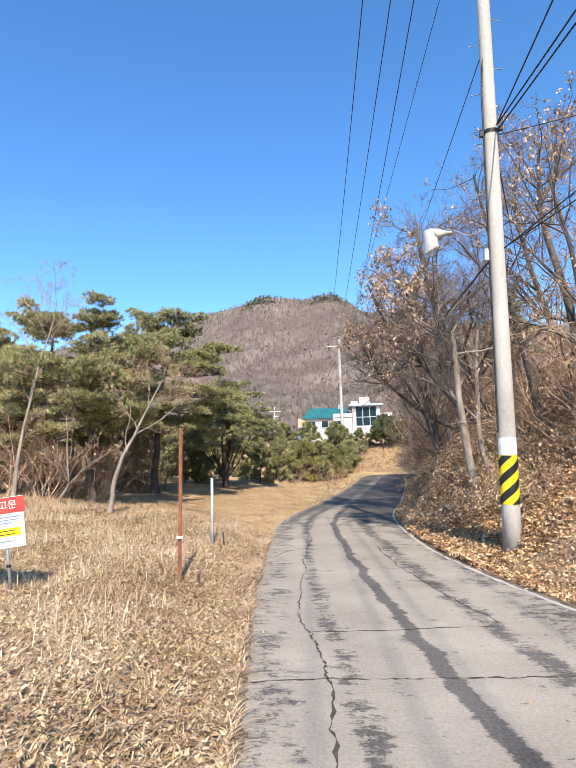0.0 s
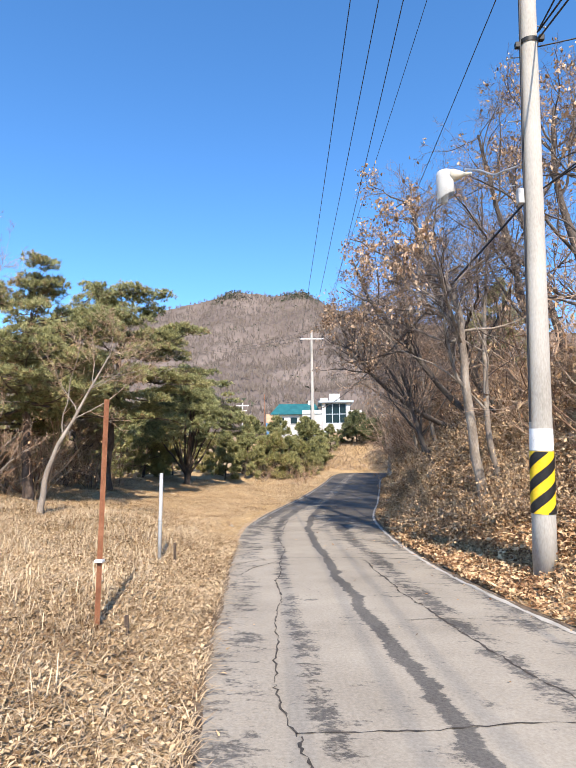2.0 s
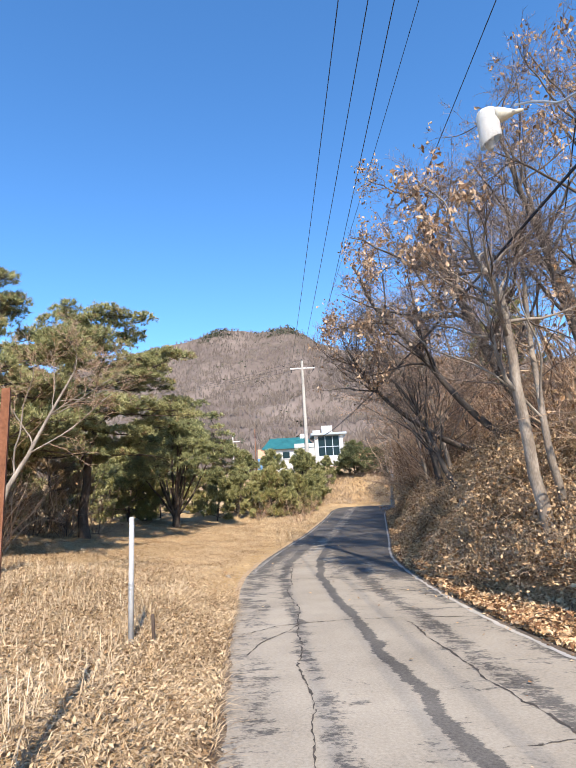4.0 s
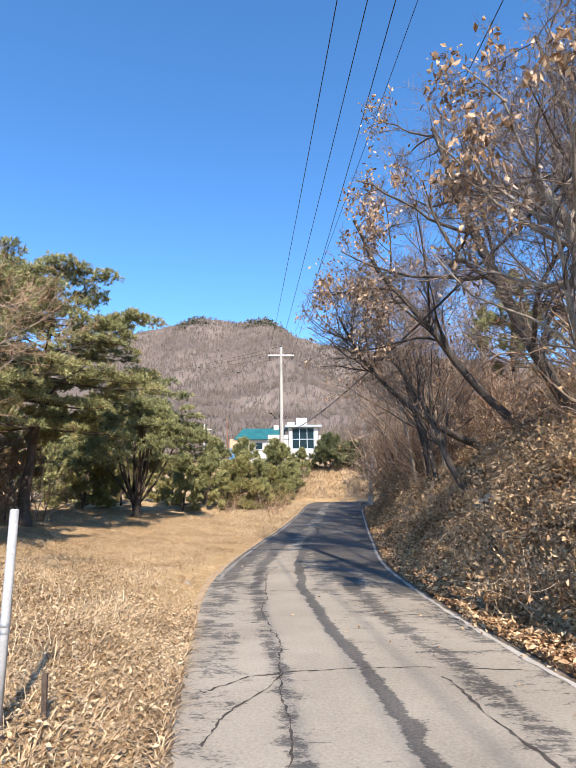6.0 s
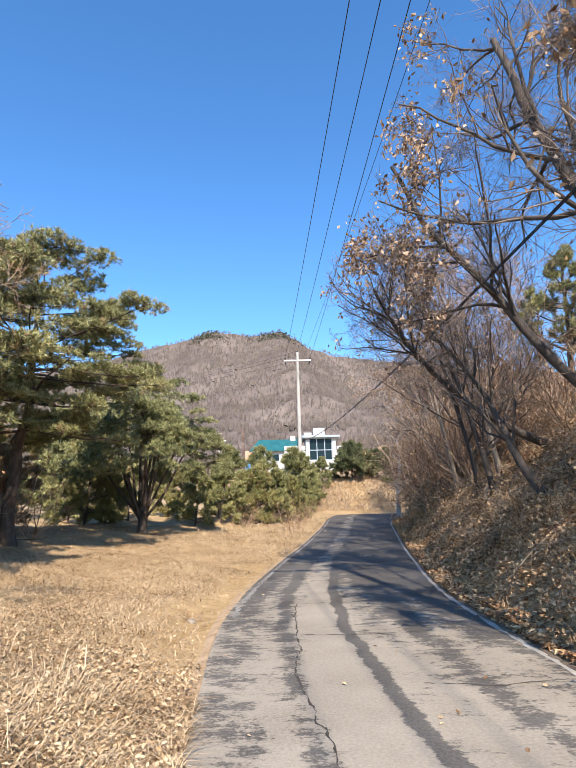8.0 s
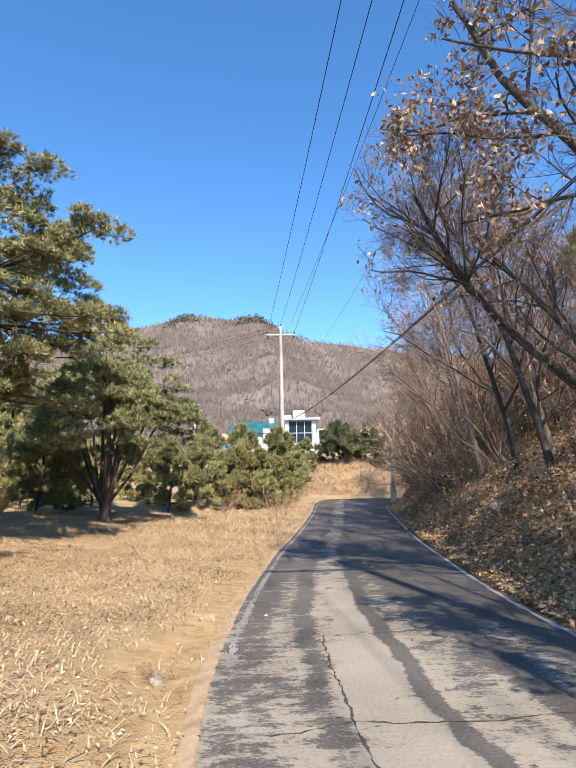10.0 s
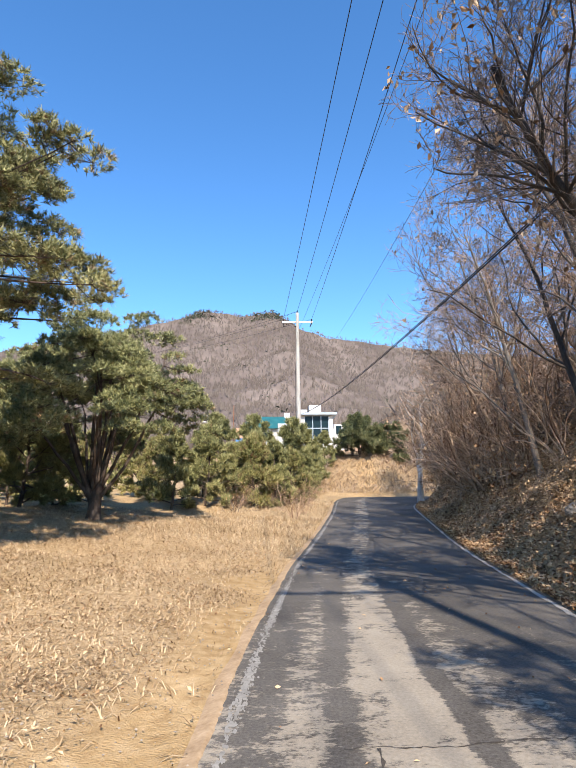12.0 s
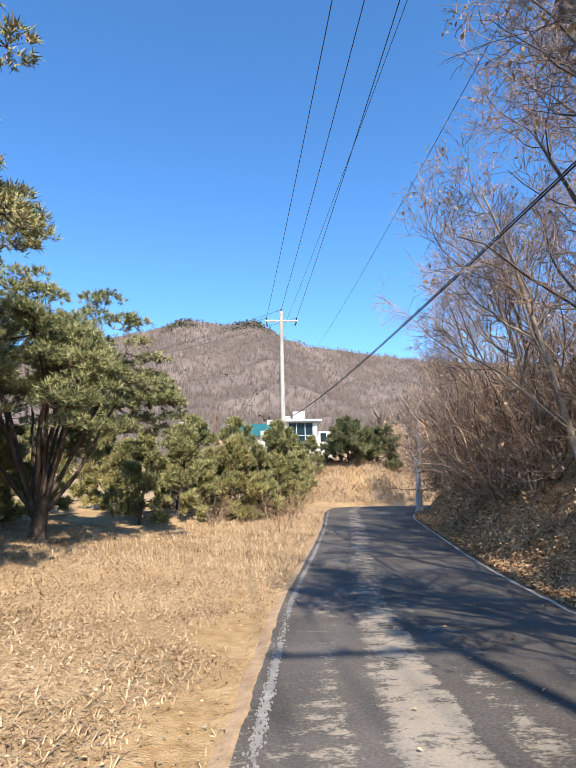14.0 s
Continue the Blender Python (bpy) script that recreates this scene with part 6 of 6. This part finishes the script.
def litter(n, place, size, name, label, mat):
    r = np.random.default_rng(n + 1)
    x, y = place(r, n)
    heap = 0.05 + (0.02 + 0.06 * np.clip(lumps(x, y, 0.7, 9) + 0.3, 0, 1) if "bank" in label else 0.0)
    C = np.stack([x, y, np.maximum(land(x, y), road_z(y) - 0.01) + r.uniform(0.0, 1.0, len(x)) * heap * np.where(name == "fallen_leaves" and n < 1000, 0.3, 1.0) + 0.004], -1)
    m = len(C)
    a = np.stack([r.normal(0, 1, m), r.normal(0, 1, m), r.normal(0, 0.45, m)], -1)
    a /= np.linalg.norm(a, axis=1, keepdims=True)
    up = np.stack([r.normal(0, 0.6, m), r.normal(0, 0.6, m), np.ones(m)], -1)
    b = np.cross(a, up)
    b /= np.linalg.norm(b, axis=1, keepdims=True)
    c = np.cross(b, a)
    s = size * r.uniform(0.5, 1.3, (m, 1))
    V = np.stack([C - a * s * 0.5, C + b * s * 0.27 + c * s * 0.13, C + a * s * 0.5, C - b * s * 0.27 + c * s * 0.10], 1)
    i = np.arange(m)[:, None] * 4
    ob = new(name, mesh_of(name, V.reshape(-1, 3), np.concatenate([i + np.array([0, 1, 2]), i + np.array([0, 2, 3])]), mat, smooth=False))
    return tagged(ob, label, "leaves", kind="stuff")


litter(130000, bank_place(8, 42, 0.02, 6.0, 1.3, 0.15, 31), 0.085, "fallen_leaves", "brown fallen leaves covering the bank", DEAD_LEAF)
litter(60000, verge(0.5, 14, 0.0, 5.0, 1.25, 0.4), 0.045, "fallen_leaves", "tan fallen leaves among the dry grass", STRAW)


litter(90000, verge(11.5, 34, 0.1, 10.0, 1.1, 0.5), 0.032, "fallen_leaves", "tan fallen leaves and straw on the short grass", STRAW)
litter(14000, verge(8, 34, 0.1, 9.0, 1.1, 0.9), 0.04, "fallen_leaves", "brown fallen leaves scattered on the short grass", DEAD_LEAF)


litter(36000, bank_place(2.5, 14, 0.04, 4.5, 1.2, 0.2, 33), 0.062, "fallen_leaves", "brown fallen leaves at the foot of the bank", DEAD_LEAF)


def fallen_branch(seed, length, mat, label):
    """A dead branch with side twigs, lying along x."""
    r = np.random.default_rng(seed)
    pts = [(0, 0, 0.03), (length * 0.35, r.uniform(-0.15, 0.15), 0.09), (length * 0.7, r.uniform(-0.25, 0.25), 0.07), (length, r.uniform(-0.4, 0.4), 0.14)]
    T, TR = stem(pts, 0.018, 0.005, 12, 0.10, seed)
    ob = new("fallen_branch")
    tagged(ob, label, "branch", "fallen branches on the bank")
    mpart("limb", tube_mesh("limb", T, TR, 6, mat), ob)
    A, AR = children(T[None], TR[None], 9, (0.25, 1.0), (0.25, 0.5), (20, 55), 0.02, 6, 0.16, r, (0, 0, 0), 0.6, 0.003)
    B, BR = children(A, AR, 4, (0.2, 1.0), (0.3, 0.6), (20, 60), 0.02, 4, 0.18, r, (0, 0, 0), 0.6, 0.002)
    v, f = merged([(A, AR), (B, BR)], 4)
    mpart("crown", mesh_of("crown", v, f, mat), ob, kind="stuff")
    return ob


branch_protos = [fallen_branch(5, 1.9, TWIG_PALE, "pale dead branch lying on the leaf-covered bank"), fallen_branch(6, 1.4, TWIG, "grey-brown dead branch lying on the leaf-covered bank"), fallen_branch(7, 2.4, TWIG_RED, "long reddish dead branch lying on the leaf-covered bank")]
_r = random.Random(23)
for i in range(63):
    y = 10.5 + 26 * _r.random() ** 1.3
    d = 0.9 + 3.4 * _r.random()
    x = float(road_right(min(y, 42))) + d
    g = float(land(x, y))
    az = _r.uniform(1.2, 4.6)
    sl = (float(land(x + 0.6 * math.cos(az), y + 0.6 * math.sin(az))) - g) / 0.6
    s = _r.uniform(0.7, 1.1)
    m = Matrix.Translation((x, y, g + 0.04)) @ Matrix.Rotation(az, 4, "Z") @ Matrix.Rotation(-math.atan(sl) * 0.92, 4, "Y") @ Matrix.Rotation(_r.uniform(-0.6, 0.6), 4, "X") @ Matrix.Diagonal((s, s, s, 1))
    if i < 3:
        branch_protos[i].matrix_world = m
    else:
        copy_thing(branch_protos[i % 3], m)


def lane_place(r, n):
    y = r.uniform(2, 40, n)
    l, w = road_left(y), road_right(y) - road_left(y)
    return l + w * np.where(r.uniform(0, 1, n) < 0.75, 1 - r.uniform(0, 1, n) ** 3 * 0.5, r.uniform(0, 1, n) ** 3 * 0.4), y


litter(300, lane_place, 0.048, "fallen_leaves", "a few brown leaves blown onto the lane", DEAD_LEAF)


def verge_soil(r, n):
    y = r.uniform(0, 30, n)
    return road_left(y) - r.uniform(-0.12, 1.4, n) ** 1.0, y


def stones(n):
    r = np.random.default_rng(3)
    x, y = verge_soil(r, n)
    s = r.uniform(0.004, 0.013, n)
    C = np.stack([x, y, np.maximum(land(x, y), road_z(y)) + s * 0.3], -1)
    base = np.array([(1, 0, 0), (-1, 0, 0), (0, 1, 0), (0, -1, 0), (0, 0, 0.7), (0, 0, -0.7)])
    V = C[:, None] + base[None] * s[:, None, None] * r.uniform(0.6, 1.4, (n, 6, 1))
    f = np.array([(0, 2, 4), (2, 1, 4), (1, 3, 4), (3, 0, 4), (2, 0, 5), (1, 2, 5), (3, 1, 5), (0, 3, 5)])
    F = (np.arange(n)[:, None, None] * 6 + f[None]).reshape(-1, 3)
    tagged(new("gravel", mesh_of("gravel", V.reshape(-1, 3), F, ROCK, smooth=False)), "loose gravel along the lane's edge", "gravel", kind="stuff")


stones(2600)


def rock(x, y, size, seed, label):
    r = np.random.default_rng(seed)
    bm = bmesh.new()
    bmesh.ops.create_icosphere(bm, subdivisions=3, radius=1)
    for v in bm.verts:
        k = 1 + 0.28 * noise.noise(v.co * 1.6 + Vector((seed, 0, 0))) + 0.1 * noise.noise(v.co * 4)
        v.co = Vector((v.co.x * size[0], v.co.y * size[1], v.co.z * size[2])) * k
    ob = part("rock", bm, ROCK, None, label)
    ob.location = on_land(x, y, size[2] * 0.3)
    ob.rotation_euler = (0, 0, r.uniform(0, 6))
    tagged(ob, category="rock", group="rocks on the bank")


for i, (x, y, s) in enumerate([(3.8, 15.3, (0.26, 0.2, 0.18)), (4.6, 16.2, (0.22, 0.2, 0.16)), (4.3, 19.5, (0.3, 0.2, 0.17)), (4.5, 23.2, (0.22, 0.18, 0.15)), (5.2, 22.4, (0.3, 0.24, 0.2))]):
    rock(x, y, s, i + 1, "weathered grey-brown rock among fallen leaves")
rock(-1.46, 16.15, (0.075, 0.055, 0.045), 9, "small pale stone on the sandy verge")
weed = copy_thing(protos[3], Matrix.Translation(on_land(-1.52, 16.28)) @ Matrix.Diagonal((0.17, 0.17, 0.17, 1)))
tagged(weed, "small withered weed beside a stone on the verge", "weed", group="weeds on the verge")
